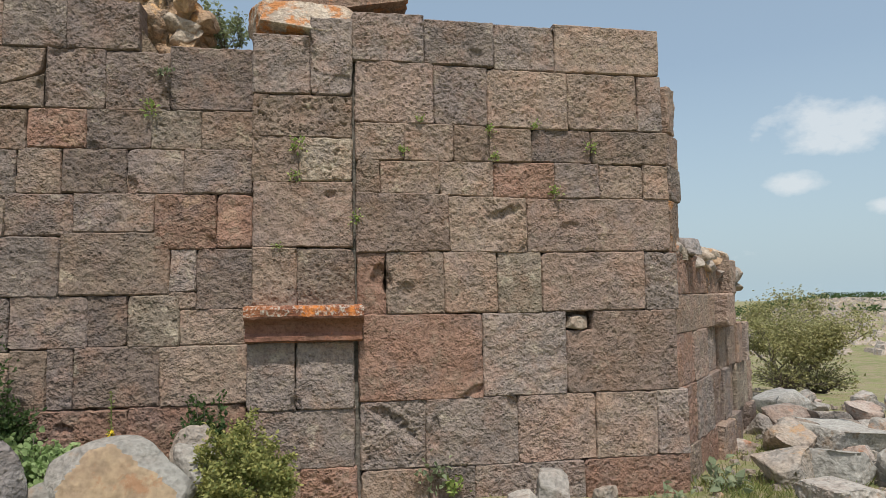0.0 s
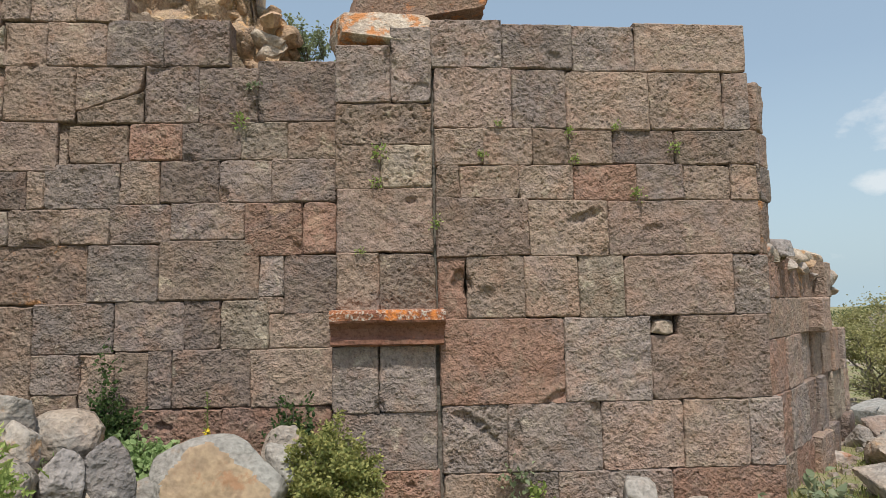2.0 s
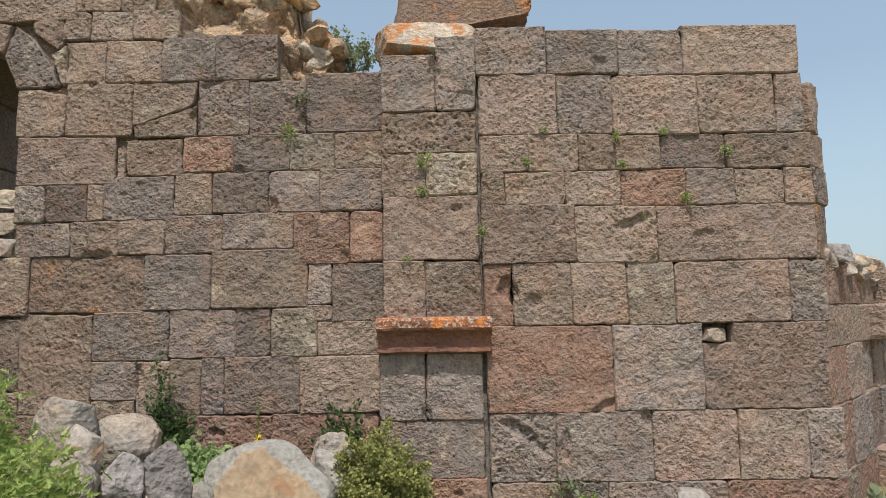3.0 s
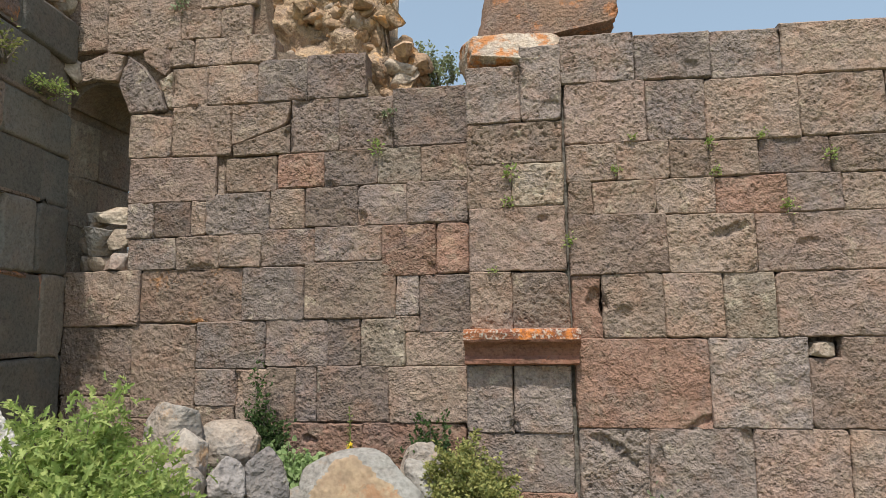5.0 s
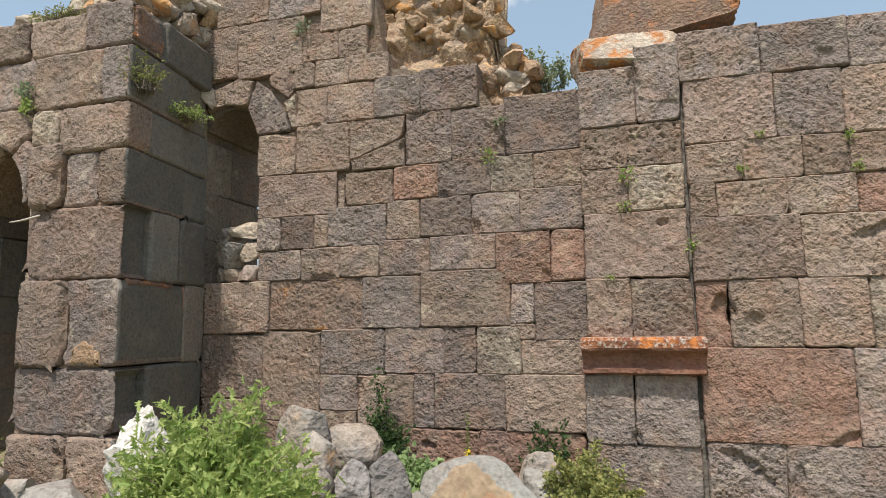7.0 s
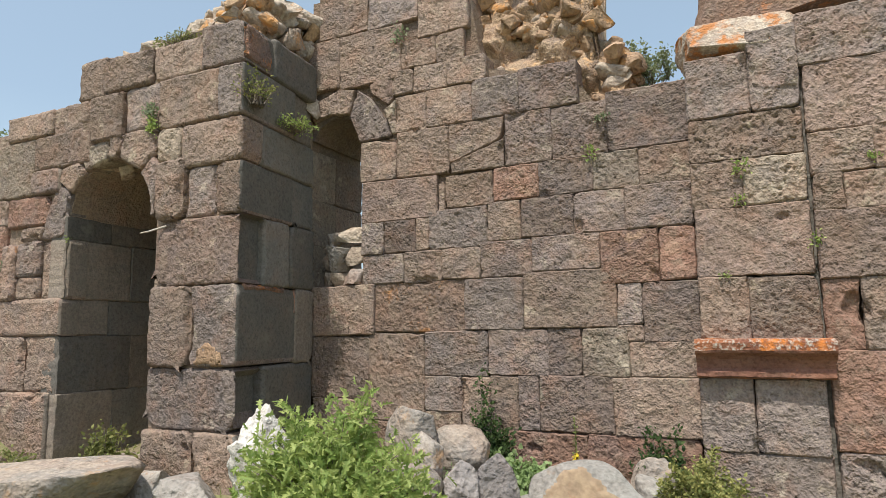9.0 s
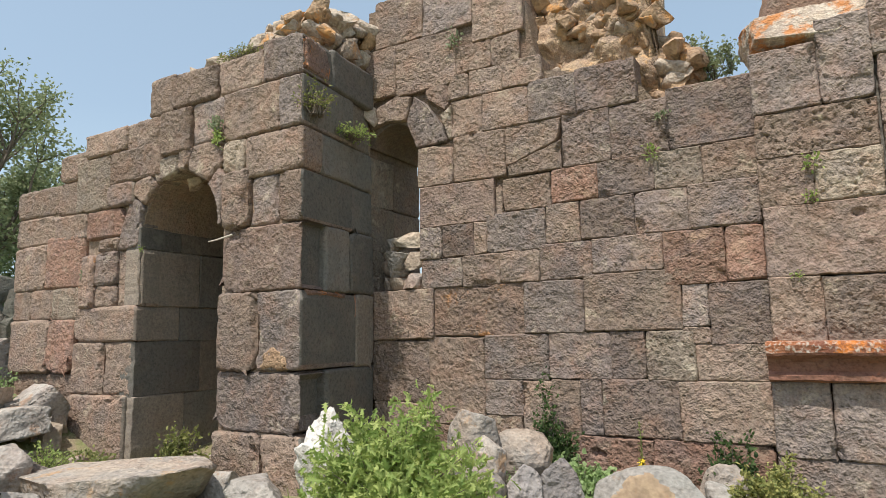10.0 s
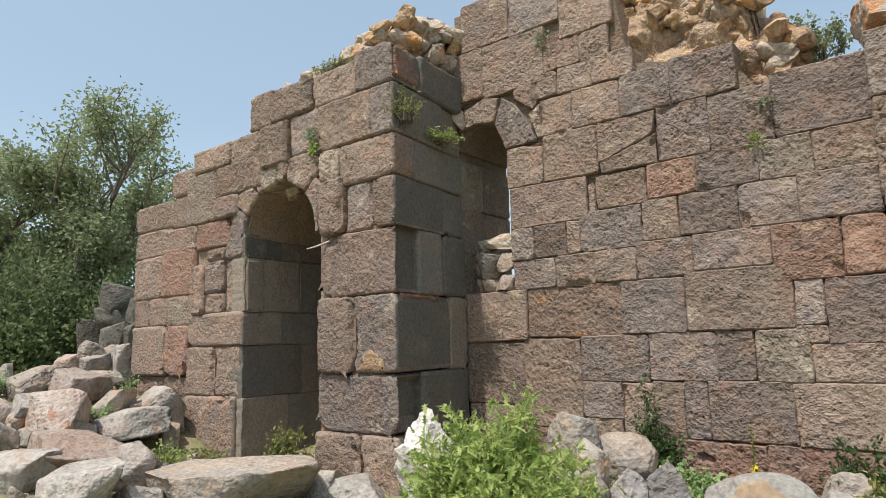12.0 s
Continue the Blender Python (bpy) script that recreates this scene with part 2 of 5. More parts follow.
def outline(poly, gap, worn=0.0):
    """The polygon with its edges cut into short, slightly uneven pieces and its corners worn round."""
    n, pts = len(poly), []
    for i in range(n):
        a, b, c = (Vector(poly[(i + k) % n]) for k in (-1, 0, 1))
        r = min(rng.choice((0.005, 0.008, 0.01, 0.014, 0.02, 0.03, 0.06)) * (1 + 1.6 * worn), 0.3 * (b - a).length, 0.3 * (c - b).length)
        p, q = b + (a - b).normalized() * r, b + (c - b).normalized() * r
        pts += [p, (p + q + b * 2) / 4, q]
        length = (Vector(poly[(i + 1) % n]) - b).length
        k = max(1, int(length / 0.045))
        d = (c - b).normalized()
        for s in range(1, k):
            t = s / k
            if r < t * length < length - 0.05:
                pts.append(b + d * (t * length))
    out, chip = [], rng.random() * 90
    m = len(pts)
    for i, p in enumerate(pts):
        t = (pts[(i + 1) % m] - pts[i - 1])
        if t.length < 1e-6:
            t = Vector((1, 0))
        inward = Vector((-t.y, t.x)).normalized()
        out.append((p + inward * (gap + worn * 0.006 + abs(rng.gauss(0, 0.0033 + worn * 0.003)) + (0.006 if rng.random() < 0.06 else 0) + 0.016 * max(0.0, noise.noise(Vector((p.x * 7, p.y * 7, chip))) - 0.18)), inward))
    return out


def block(face, poly, tone, proud=None, depth=0.26, name="stone_block", gap=0.001, shear=0.0, rough=None, side=None):
    """One dressed stone: worn edges, a pecked front with hollows and open pits."""
    pts = outline(poly, gap, face.worn)
    m = len(pts)
    cx = sum((p for p, _ in pts), Vector((0, 0))) / m
    proud = rng.gauss(0, 0.006 + 0.01 * face.worn) if proud is None else proud
    tx, tz = rng.gauss(0, 0.006), rng.gauss(0, 0.006)
    seed = rng.random() * 50
    rough = (rng.choice((0.5, 0.7, 0.9, 1.0, 1.1, 1.2)) if rough is None else rough) * face.rough
    us, zs = [p[0] for p in poly], [p[1] for p in poly]
    chips = [c for c in face.chips if min(us) - 0.1 < c[0] < max(us) + 0.1 and min(zs) - 0.1 < c[1] < max(zs) + 0.1]
    verts, faces = [], []
    edge = rng.uniform(0.003, 0.007) * (1 + 2.2 * face.worn)

    def put(p, d):
        wob = 0.0
        if d > -0.01:
            q = Vector((p.x * 5, p.y * 5, seed))
            wob = 0.011 * noise.noise(q) + 0.009 * noise.noise(q * 2.7)
            peck = 0.0042 * noise.noise(q * 5.3) + 0.0062 * noise.noise(q * 9.7)
            pit = max(0.0, noise.noise(q * 4.9 + PIT) - 0.44) * 0.060 + max(0.0, noise.noise(q * 10.3 + PIT) - 0.30) * 0.048
            wob += rough * (peck - min(pit, 0.020))
            for cu, cz, ru, rz, turn, deep in chips:
                du, dz = p.x - cu, p.y - cz
                a, b = (du * math.cos(turn) + dz * math.sin(turn)) / ru, (dz * math.cos(turn) - du * math.sin(turn)) / rz
                k = 1.0 - a * a - b * b + 0.7 * noise.noise(q * 3.3)
                if k > 0:
                    wob -= deep * min(1.0, k * 1.6)
        d += proud + (p.x - cx.x) * tx + (p.y - cx.y) * tz + wob
        verts.append(face.at(p.x + shear * min(d, 0), p.y, d))

    flare = -0.012 if shear else -0.007 - 0.010 * face.worn      # stones touch behind the open joint
    rings = ((flare, -depth), (flare, -0.020 - 0.016 * face.worn), (0, -0.009), (edge * 0.5, -0.003), (edge * 1.5, 0.0))
    right_edge = [p.x for p, inward in pts if inward.x < -0.8]
    plain = sum(right_edge) / max(1, len(right_edge))
    for inset, d in rings:
        for p, inward in pts:
            q = Vector((plain, p.y)) if side and d < -0.015 and inward.x < -0.8 else p
            put(q + inward * inset, d)
    for r in range(4):
        for i in range(m):
            k = (i + 1) % m
            faces.append((r * m + i, r * m + k, (r + 1) * m + k, (r + 1) * m + i))
    ring = [p + inward * edge * 1.5 for p, inward in pts]
    qs, ins = np.array([tuple(p) for p in ring]), np.array([tuple(i) for _, i in pts])
    step = face.step
    gx, gz_ = np.meshgrid(np.arange(qs[:, 0].min() + step * 0.7, qs[:, 0].max() - step * 0.4, step), np.arange(qs[:, 1].min() + step * 0.7, qs[:, 1].max() - step * 0.4, step), indexing="ij")
    grid = np.stack([gx.ravel(), gz_.ravel()], 1)
    if len(grid):
        grid = grid + np.random.default_rng(int(seed * 1000)).uniform(-0.3, 0.3, grid.shape) * step
        off = qs[None] - grid[:, None]
        near = (off ** 2).sum(2) < 0.0225
        grid = grid[~(near & ((off * ins[None]).sum(2) > -0.6 * step)).any(1)]
    co, _, tris, source, _, _ = geometry.delaunay_2d_cdt(ring + [Vector(p) for p in grid], [(i, (i + 1) % m) for i in range(m)], [], 1, 1e-6)
    index = []
    for p, src in zip(co, source):
        index.append(len(verts))
        put(p, 0.0)
    faces += [tuple(index[i] for i in t) for t in tris]
    me = mesh(name, verts, faces, TONES[tone] if isinstance(tone, str) else tone)
    for i in range(m):
        me.polygons[i].use_smooth = False
    if side:      # a return face: dark crust, with its shade put into the colour too
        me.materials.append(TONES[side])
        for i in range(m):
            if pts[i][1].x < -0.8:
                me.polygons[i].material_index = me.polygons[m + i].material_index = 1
    return part(name, me, face.parent)


PIT = Vector((17.3, 5.1, 9.7))
Z = [-0.1, 0.64, 1.27, 2.09, 2.80, 3.34, 3.81, 4.38, 4.84]      # courses of the pier's corner
CUTS = [(0.55,), (0.45,), (1.02,), (0.42, 0.9), (0.95,), (0.36,), (0.98,), (0.52,)]      # how far its corner stones reach back


def row(face, *stones):
    for u0, u1, z0, z1, tone in stones:
        w = lambda: rng.gauss(0, 0.006)
        corner = face is pier and u1 > -5.70
        u1 = -5.63 if corner else u1
        deep = CUTS[min(range(8), key=lambda i: abs(Z[i] - z0))][0] if corner else 0.26
        rough = 1.6 if tone[-1] == "!" else 0.4 if tone[-1] == "~" else None
        tone = tone[0]
        block(face, [(u0, z0 + w()), (u1, z0 + w()), (u1 + w(), z1 + w()), (u0 + w(), z1 + w())], tone, depth=deep, shear=0.11 if corner else 0.0, rough=rough,
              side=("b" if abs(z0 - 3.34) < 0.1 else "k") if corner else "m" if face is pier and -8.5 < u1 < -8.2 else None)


def prism(name, profile, y0, y1, material, label, frame_at=None):
    """An upright profile in x and z, drawn out along y: the core of a wall."""
    bm = bmesh.new()
    vs = [bm.verts.new((x, y0, z)) for x, z in profile]
    f = bm.faces.new(vs)
    ext = bmesh.ops.extrude_face_region(bm, geom=[f])
    bmesh.ops.translate(bm, vec=(0, y1 - y0, 0), verts=[v for v in ext["geom"] if isinstance(v, bmesh.types.BMVert)])
    bmesh.ops.triangulate(bm, faces=[f for f in bm.faces if len(f.verts) > 4])
    if frame_at is not None:
        bmesh.ops.transform(bm, matrix=frame_at, verts=bm.verts)
    ob = new(name, bm_mesh(name, bm, material))
    return tagged(ob, label, "wall", kind="structure")


def arc(cx, cz, r, a0, a1, k):
    return [(cx + r * math.cos(radians(a0 + (a1 - a0) * i / k)), cz + r * math.sin(radians(a0 + (a1 - a0) * i / k))) for i in range(k + 1)]


# ---- the walls: rough cores, dressed with stones further down ----
wall_main = prism("wall_main", [(-5.90, -0.6), (2.5, -0.6), (2.5, 4.15), (-0.6, 4.15), (-0.6, 3.85), (-2.4, 3.85), (-2.6, 4.15), (-3.6, 4.45), (-3.8, 5.7), (-5.90, 5.75),
                                (-5.90, 3.95)] + arc(-5.51, 3.82, 0.37, 160, 0, 10) + [(-5.14, 2.10), (-5.90, 2.10)], 6.37, 7.48, M_CORE,
                  "ruined ashlar wall of brown volcanic tuff with an arched window")
wall_pier = prism("wall_pier", [(-8.33, -0.6), (-11.1, -0.6), (-11.1, 3.7), (-10.1, 3.75), (-10.0, 4.05), (-8.3, 4.2), (-8.1, 4.7), (-5.88, 4.75), (-5.88, -0.6), (-6.86, -0.6), (-6.86, 2.86)]
                  + arc(-7.595, 2.86, 0.735, 0, 180, 14)[1:], 4.95, 6.36, M_CORE, "projecting wall of large tuff blocks with a tall arched doorway")
wall_inner = prism("wall_inner", [(-11.1, -0.6), (-5.91, -0.6), (-5.91, 4.7), (-11.1, 3.6)], 6.38, 7.48, M_CORE, "dark inner wall behind the arched doorway")
FX, FY = 2.57, 6.19
facet_frame = Matrix.Translation((FX, FY, 0)) @ Matrix.Rotation(radians(46), 4, "Z")
wall_apse = prism("wall_apse", [(0.02, -0.6), (3.85, -0.6), (3.85, 0.6), (3.2, 0.62), (3.2, 1.1), (2.9, 1.75), (1.9, 1.85), (0.55, 1.95), (0.34, 3.1), (0.2, 3.65), (0.02, 3.65)], 0.07, 0.9, M_CORE,
                  "receding apse wall with broken upper courses", facet_frame)
right = Face(0, 6.19, 0, wall_main)
pilaster = Face(0, 6.20, 0, wall_main)
wall = Face(0, 6.30, 0, wall_main)
pier = Face(0, 4.88, 0, wall_pier, 1.25, 0.019)
pier_side = Face(-5.63, 4.88, 96.5, wall_pier, 1.0, 0.03, 0.4)
jamb = Face(-8.31, 4.90, 90, wall_pier, 0.0, 0.03, 0.4)
window_jamb = Face(-5.88, 6.31, 90, wall_inner, 0.0, 0.03, 0.6)
inner = Face(0, 6.37, 0, wall_inner, 0.0, 0.05)
apse = Face(FX, FY, 46, wall_apse, 0.0, 0.024)

right.chips = [(0.84, 2.36, 0.19, 0.055, 0.35, 0.040), (0.57, 3.93, 0.10, 0.06, -0.2, 0.03), (1.50, 2.21, 0.11, 0.07, 0.1, 0.022), (-0.29, 0.45, 0.22, 0.06, -0.5, 0.045), (-0.12, 0.30, 0.16, 0.05, -0.7, 0.04),
               (0.13, 0.30, 0.05, 0.2, 0.0, 0.03), (0.50, 0.66, 0.14, 0.05, 0.5, 0.045), (0.88, 0.54, 0.05, 0.10, 0.2, 0.045), (-0.36, 1.74, 0.10, 0.13, 0.2, 0.05), (-0.12, 1.62, 0.08, 0.10, 0.5, 0.03), (1.02, 2.00, 0.05, 0.06, 0, 0.03)]
pilaster.chips = [(-0.83, 2.52, 0.055, 0.04, 0, 0.035), (-1.01, 3.86, 0.06, 0.20, 0.1, 0.05), (-0.72, 3.60, 0.10, 0.09, 0, 0.018), (-1.15, 3.28, 0.26, 0.07, 0.1, 0.012), (-1.13, 0.58, 0.05, 0.10, 0.2, 0.04), (-0.85, -0.12, 0.05, 0.05, 0, 0.03)]
wall.chips = [(-2.60, 2.60, 0.05, 0.08, 0, 0.045), (-3.37, 3.45, 0.05, 0.14, 0.2, 0.04), (-4.67, 4.10, 0.05, 0.15, 0, 0.04), (-2.30, 3.40, 0.06, 0.14, 0.3, 0.035), (-2.95, 2.95, 0.08, 0.05, 0, 0.03), (-4.75, 3.79, 0.16, 0.04, -0.15, 0.045),
              (-4.42, 3.84, 0.10, 0.04, 0, 0.03), (-3.22, 3.83, 0.12, 0.05, 0.2, 0.04), (-1.90, 2.06, 0.05, 0.10, 0.4, 0.03), (-3.85, 0.95, 0.05, 0.16, 0.1, 0.035), (-3.12, 0.45, 0.09, 0.05, 0, 0.035), (-5.40, 1.15, 0.05, 0.30, 0, 0.02), (-4.30, 2.15, 0.16, 0.05, 0, 0.03)]
pier.chips = [(-6.25, 1.70, 0.06, 0.35, 0.1, 0.05), (-6.42, 3.05, 0.06, 0.22, 0.1, 0.05), (-6.62, 2.75, 0.10, 0.10, 0, 0.05), (-8.93, 1.30, 0.06, 0.25, 0, 0.05), (-6.18, 0.30, 0.06, 0.30, 0.3, 0.05), (-8.60, 0.93, 0.14, 0.06, 0.4, 0.05), (-7.40, 3.95, 0.05, 0.25, 0.1, 0.04),
              (-8.00, 4.05, 0.07, 0.18, 0, 0.04), (-9.45, 2.6, 0.06, 0.25, 0.2, 0.04), (-9.0, 2.75, 0.2, 0.06, 0.3, 0.05), (-6.0, 3.10, 0.05, 0.2, 0, 0.04)]

# ---- ground: one sheet to the horizon ----
KNOTS = [(-1, 0, 0.0), (-1, 3, 0.05), (2.5, 6.0, -0.40), (-0.5, 6.0, -0.33), (-2.5, 6.0, 0.02), (-5.0, 5.6, 0.1), (-4, 4, 0.25), (-6.9, 4.5, 0.0), (-8.3, 4.6, 0.16), (-10.6, 4.4, 0.75), (-11.5, 4.3, 1.05), (-12.2, 4.6, 1.25), (-12.9, 4.7, 1.3),
         (-12.5, 5.5, 1.05), (-14, 8, 1.3), (-8, 2.5, 0.35), (5, 7, -0.45), (7, 11, -0.55), (12, 16, -1.0), (4, 2, -0.2), (-14, 2, 0.9), (0, 12, 0.0), (-6, 12, 0.6), (20, 24, -1.4), (-25, 15, 2.0)]


def ground_z(x, y):
    sw = sz = 0.0
    for kx, ky, kz in KNOTS:
        w = 1.0 / (0.25 + (x - kx) ** 2 + (y - ky) ** 2) ** 1.6
        sw, sz = sw + w, sz + w * kz
    z = sz / sw
    d = math.hypot(x, y)
    far = max(0.0, min(1.0, (d - 26) / 90))
    z += far * far * (3 - 2 * far) * (0.9 + 1.3 * noise.noise(Vector((x * 0.008, y * 0.008, 3))) )
    z += far * (-4.2 + 3.3 * max(0.0, min(1.0, (math.degrees(math.atan2(x, y)) - 33) / 6))) - 0.012 * max(0.0, d - 170)
    z += 0.05 * noise.noise(Vector((x * 1.3, y * 1.3, 1))) + 0.02 * noise.noise(Vector((x * 4, y * 4, 2)))
    z += max(0.0, min(1.0, (d - 14) / 20)) * 0.4 * noise.noise(Vector((x * 0.09, y * 0.09, 8)))
    return z


def ground_material():
    m, n, l, p = mat("dry_turf")
    geo = n.new("ShaderNodeNewGeometry")

    def nz(scale, detail=5.0):
        t = node(n, "ShaderNodeTexNoise", Scale=scale, Detail=detail, Roughness=0.65)
        l.new(geo.outputs["Position"], t.inputs["Vector"])
        return t.outputs["Fac"]
    col = mixcol(n, l, ramp(n, l, nz(0.6), 0.42, 0.58), (0.20, 0.225, 0.095), (0.28, 0.275, 0.135))
    col = mixcol(n, l, ramp(n, l, nz(2.5), 0.42, 0.60), col, (0.33, 0.265, 0.18))
    col = mixcol(n, l, ramp(n, l, nz(40.0), 0.4, 0.75, 0.0, 0.6), col, (0.11, 0.115, 0.05))
    l.new(col, p.inputs["Base Color"])
    p.inputs["Roughness"].default_value = 1.0
    p.inputs["Specular IOR Level"].default_value = 0.1
    b = node(n, "ShaderNodeBump", Strength=0.8, Distance=0.04)
    l.new(nz(28.0), b.inputs["Height"])
    l.new(b.outputs["Normal"], p.inputs["Normal"])
    return m


def build_ground():
    radii = [0.0] + [0.25 * 1.062 ** i for i in range(160)]
    seg = 140
    verts, faces = [(-1, 1, ground_z(-1, 1))], []
    for r in radii[1:]:
        for k in range(seg):
            a = 2 * math.pi * k / seg
            x, y = -1 + r * math.cos(a), 1 + r * math.sin(a)
            verts.append((x, y, ground_z(x, y)))
    for k in range(seg):
        faces.append((0, 1 + k, 1 + (k + 1) % seg))
    for i in range(len(radii) - 2):
        for k in range(seg):
            a, b = 1 + i * seg, 1 + (i + 1) * seg
            faces.append((a + k, b + k, b + (k + 1) % seg, a + (k + 1) % seg))
    tagged(new("ground", mesh("ground", verts, faces, ground_material())), "stony ground with short dry grass", "ground", kind="structure")


build_ground()

# ---- loose rocks ----
def rock_mesh(name, w, d, h, material, seed, cuts=16, level=4, rough=0.028, boxy=0.0, facet=(0.48, 0.82), split=None):
    """A field stone: a ball split by flat breaks, with worn edges and an uneven skin."""
    r = random.Random(seed)
    bm = bmesh.new()
    bmesh.ops.create_icosphere(bm, subdivisions=level, radius=1.0)
    planes = []
    for _ in range(cuts):
        n = Vector((r.gauss(0, 1), r.gauss(0, 1), r.gauss(0, 0.8))).normalized()
        planes.append((n, r.uniform(*facet)))
    if boxy:
        for k in range(6):
            n = Vector([(1 if k % 2 else -1) * (j == k // 2) + r.gauss(0, 0.2) for j in range(3)]).normalized()
            planes.append((n, boxy))
    off = Vector((seed * 3.1, seed * 1.7, seed * 0.9))
    for v in bm.verts:
        c = v.co.copy()
        for n, k in planes:
            e = c.dot(n) - k
            if e > 0:
                c -= n * e * 0.985
        q = c * 1.6 + off
        c *= 1 + rough * 2.2 * noise.noise(q) + rough * noise.noise(q * 3.1) + rough * 0.8 * abs(noise.noise(q * 5.3)) + rough * 0.6 * noise.noise(q * 9.3)
        v.co = c
    lo = Vector([min(v.co[k] for v in bm.verts) for k in range(3)])
    hi = Vector([max(v.co[k] for v in bm.verts) for k in range(3)])
    size = Vector((w, d, h))
    for v in bm.verts:
        for k in range(3):
            v.co[k] = ((v.co[k] - lo[k]) / (hi[k] - lo[k]) - (0.5 if k < 2 else 0.0)) * size[k]
    me = bm_mesh(name, bm, material, smooth=True)
    if split:      # a fresh break: its plane as normal and distance, and the stone's inner colour
        n, k, inside = split
        me.materials.append(inside)
        for v in me.vertices:
            e = v.co.dot(n) - k
            if e > 0:
                v.co = v.co - n * e * (1 - 0.12 * noise.noise(v.co * 9))
        for f in me.polygons:
            f.material_index = int(f.center.dot(n) - k > -0.012)
    return me


ROCK_WORDS = {"grey": "weathered grey rock", "dark": "dark basalt boulder", "tan": "tan split rock", "rust": "rust-stained lichened rock",
              "cream": "small cream stone", "pale": "pale grey smooth boulder", "shade": "boulder toned dark for tree shade"}


def rocks(group, where, rows, support=None, facet=(0.38, 0.74), cuts=9, boxy=0.52):
    for x, y, top, w, h, tone in rows:
        base = ground_z(x, y) - 0.06 if support is None else support
        low = min(top - h, base) if support is None else max(top - h, base)
        if support is None and top - low > 1.5 * max(h, 0.2):
            low = top - 1.5 * max(h, 0.2)
        seed = rng.randrange(9000)
        ob = new("rock", rock_mesh("rock", w * 1.08, w * rng.uniform(0.8, 1.0), top - low, M_ROCK[tone], seed, cuts=cuts, level=4 if w > 0.22 else 3, rough=0.035, facet=facet, boxy=boxy))
        ob.matrix_world = pose(x, y, low, 0, 0, rng.uniform(-16, 16))
        tagged(ob, ROCK_WORDS[tone] + " " + where, "rock", group)


rocks("fallen rocks by the doorway", "in the heap beside the arched doorway", [
    (-12.70, 4.95, 1.77, 0.48, 0.36, "tan"), (-12.11, 4.36, 1.55, 0.50, 0.37, "rust"), (-11.97, 4.61, 1.54, 0.57, 0.37, "tan"), (-12.57, 5.25, 1.69, 0.49, 0.53, "tan"), (-11.48, 4.91, 1.71, 0.57, 0.65, "grey"),
    (-11.18, 3.52, 1.40, 0.70, 0.44, "tan"), (-10.67, 3.94, 1.37, 0.79, 0.55, "rust"), (-12.21, 3.54, 1.44, 0.20, 0.32, "grey"), (-9.40, 3.24, 1.15, 0.76, 0.65, "rust"), (-10.02, 3.14, 1.09, 0.58, 0.37, "grey"),
    (-10.84, 5.23, 1.21, 0.56, 0.31, "cream"), (-9.88, 4.07, 1.09, 0.58, 0.37, "tan"), (-9.61, 4.50, 1.10, 0.72, 0.50, "grey"), (-9.36, 3.98, 0.88, 0.81, 0.40, "grey"), (-9.47, 4.66, 0.77, 0.30, 0.25, "cream"),
    (-9.26, 4.50, 0.65, 0.38, 0.26, "cream"), (-7.95, 3.00, 0.81, 1.14, 0.49, "rust"), (-6.98, 2.50, 0.67, 0.68, 0.37, "grey"), (-7.85, 2.34, 0.71, 0.58, 0.37, "grey"), (-7.40, 3.10, 0.72, 0.43, 0.44, "grey"),
    (-7.91, 3.68, 0.43, 0.26, 0.22, "cream"), (-6.78, 2.91, 0.46, 0.40, 0.23, "grey"), (-6.48, 3.60, 0.55, 1.35, 0.48, "tan"), (-6.10, 4.31, 0.41, 0.48, 0.37, "grey"), (-5.35, 4.16, 0.42, 0.46, 0.28, "grey"),
    (-7.51, 2.16, 0.48, 0.18, 0.15, "cream"), (-10.27, 2.85, 1.07, 0.41, 0.31, "rust"), (-9.31, 3.35, 0.81, 0.46, 0.34, "grey"), (-9.65, 2.67, 0.87, 0.44, 0.31, "tan"), (-11.25, 4.50, 1.30, 0.55, 0.31, "tan"),
    (-9.65, 3.13, 0.81, 0.46, 0.22, "grey")], cuts=8, facet=(0.30, 0.66))
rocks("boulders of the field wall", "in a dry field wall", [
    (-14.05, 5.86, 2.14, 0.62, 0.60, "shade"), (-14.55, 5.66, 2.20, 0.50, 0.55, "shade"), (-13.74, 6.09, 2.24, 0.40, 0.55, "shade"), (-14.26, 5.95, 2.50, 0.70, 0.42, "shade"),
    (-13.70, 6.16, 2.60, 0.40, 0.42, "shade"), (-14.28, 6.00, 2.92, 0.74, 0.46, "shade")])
rocks("boulders at the wall", "among bushes at the wall foot", [
    (-3.63, 4.75, 1.01, 0.43, 0.46, "tan"), (-3.33, 5.00, 0.83, 0.49, 0.40, "tan"), (-3.09, 4.45, 0.67, 0.30, 0.34, "dark"),
    (-2.94, 4.70, 0.69, 0.43, 0.42, "dark"), (-3.37, 4.20, 0.68, 0.50, 0.30, "tan"), (-3.36, 4.50, 0.85, 0.24, 0.27, "tan"),
    (-2.78, 4.19, 0.46, 0.08, 0.10, "cream"), (-1.90, 5.75, 0.40, 0.42, 0.45, "pale"), (-1.96, 5.97, 0.52, 0.36, 0.40, "tan"), (-2.83, 5.24, 0.28, 0.30, 0.30, "pale")], cuts=12, facet=(0.6, 0.86), boxy=0.0)
ob = new("rock", rock_mesh("rock", 0.50, 0.40, 0.92, M_PALE, 19, cuts=8, level=5, rough=0.12, facet=(0.45, 0.85)))
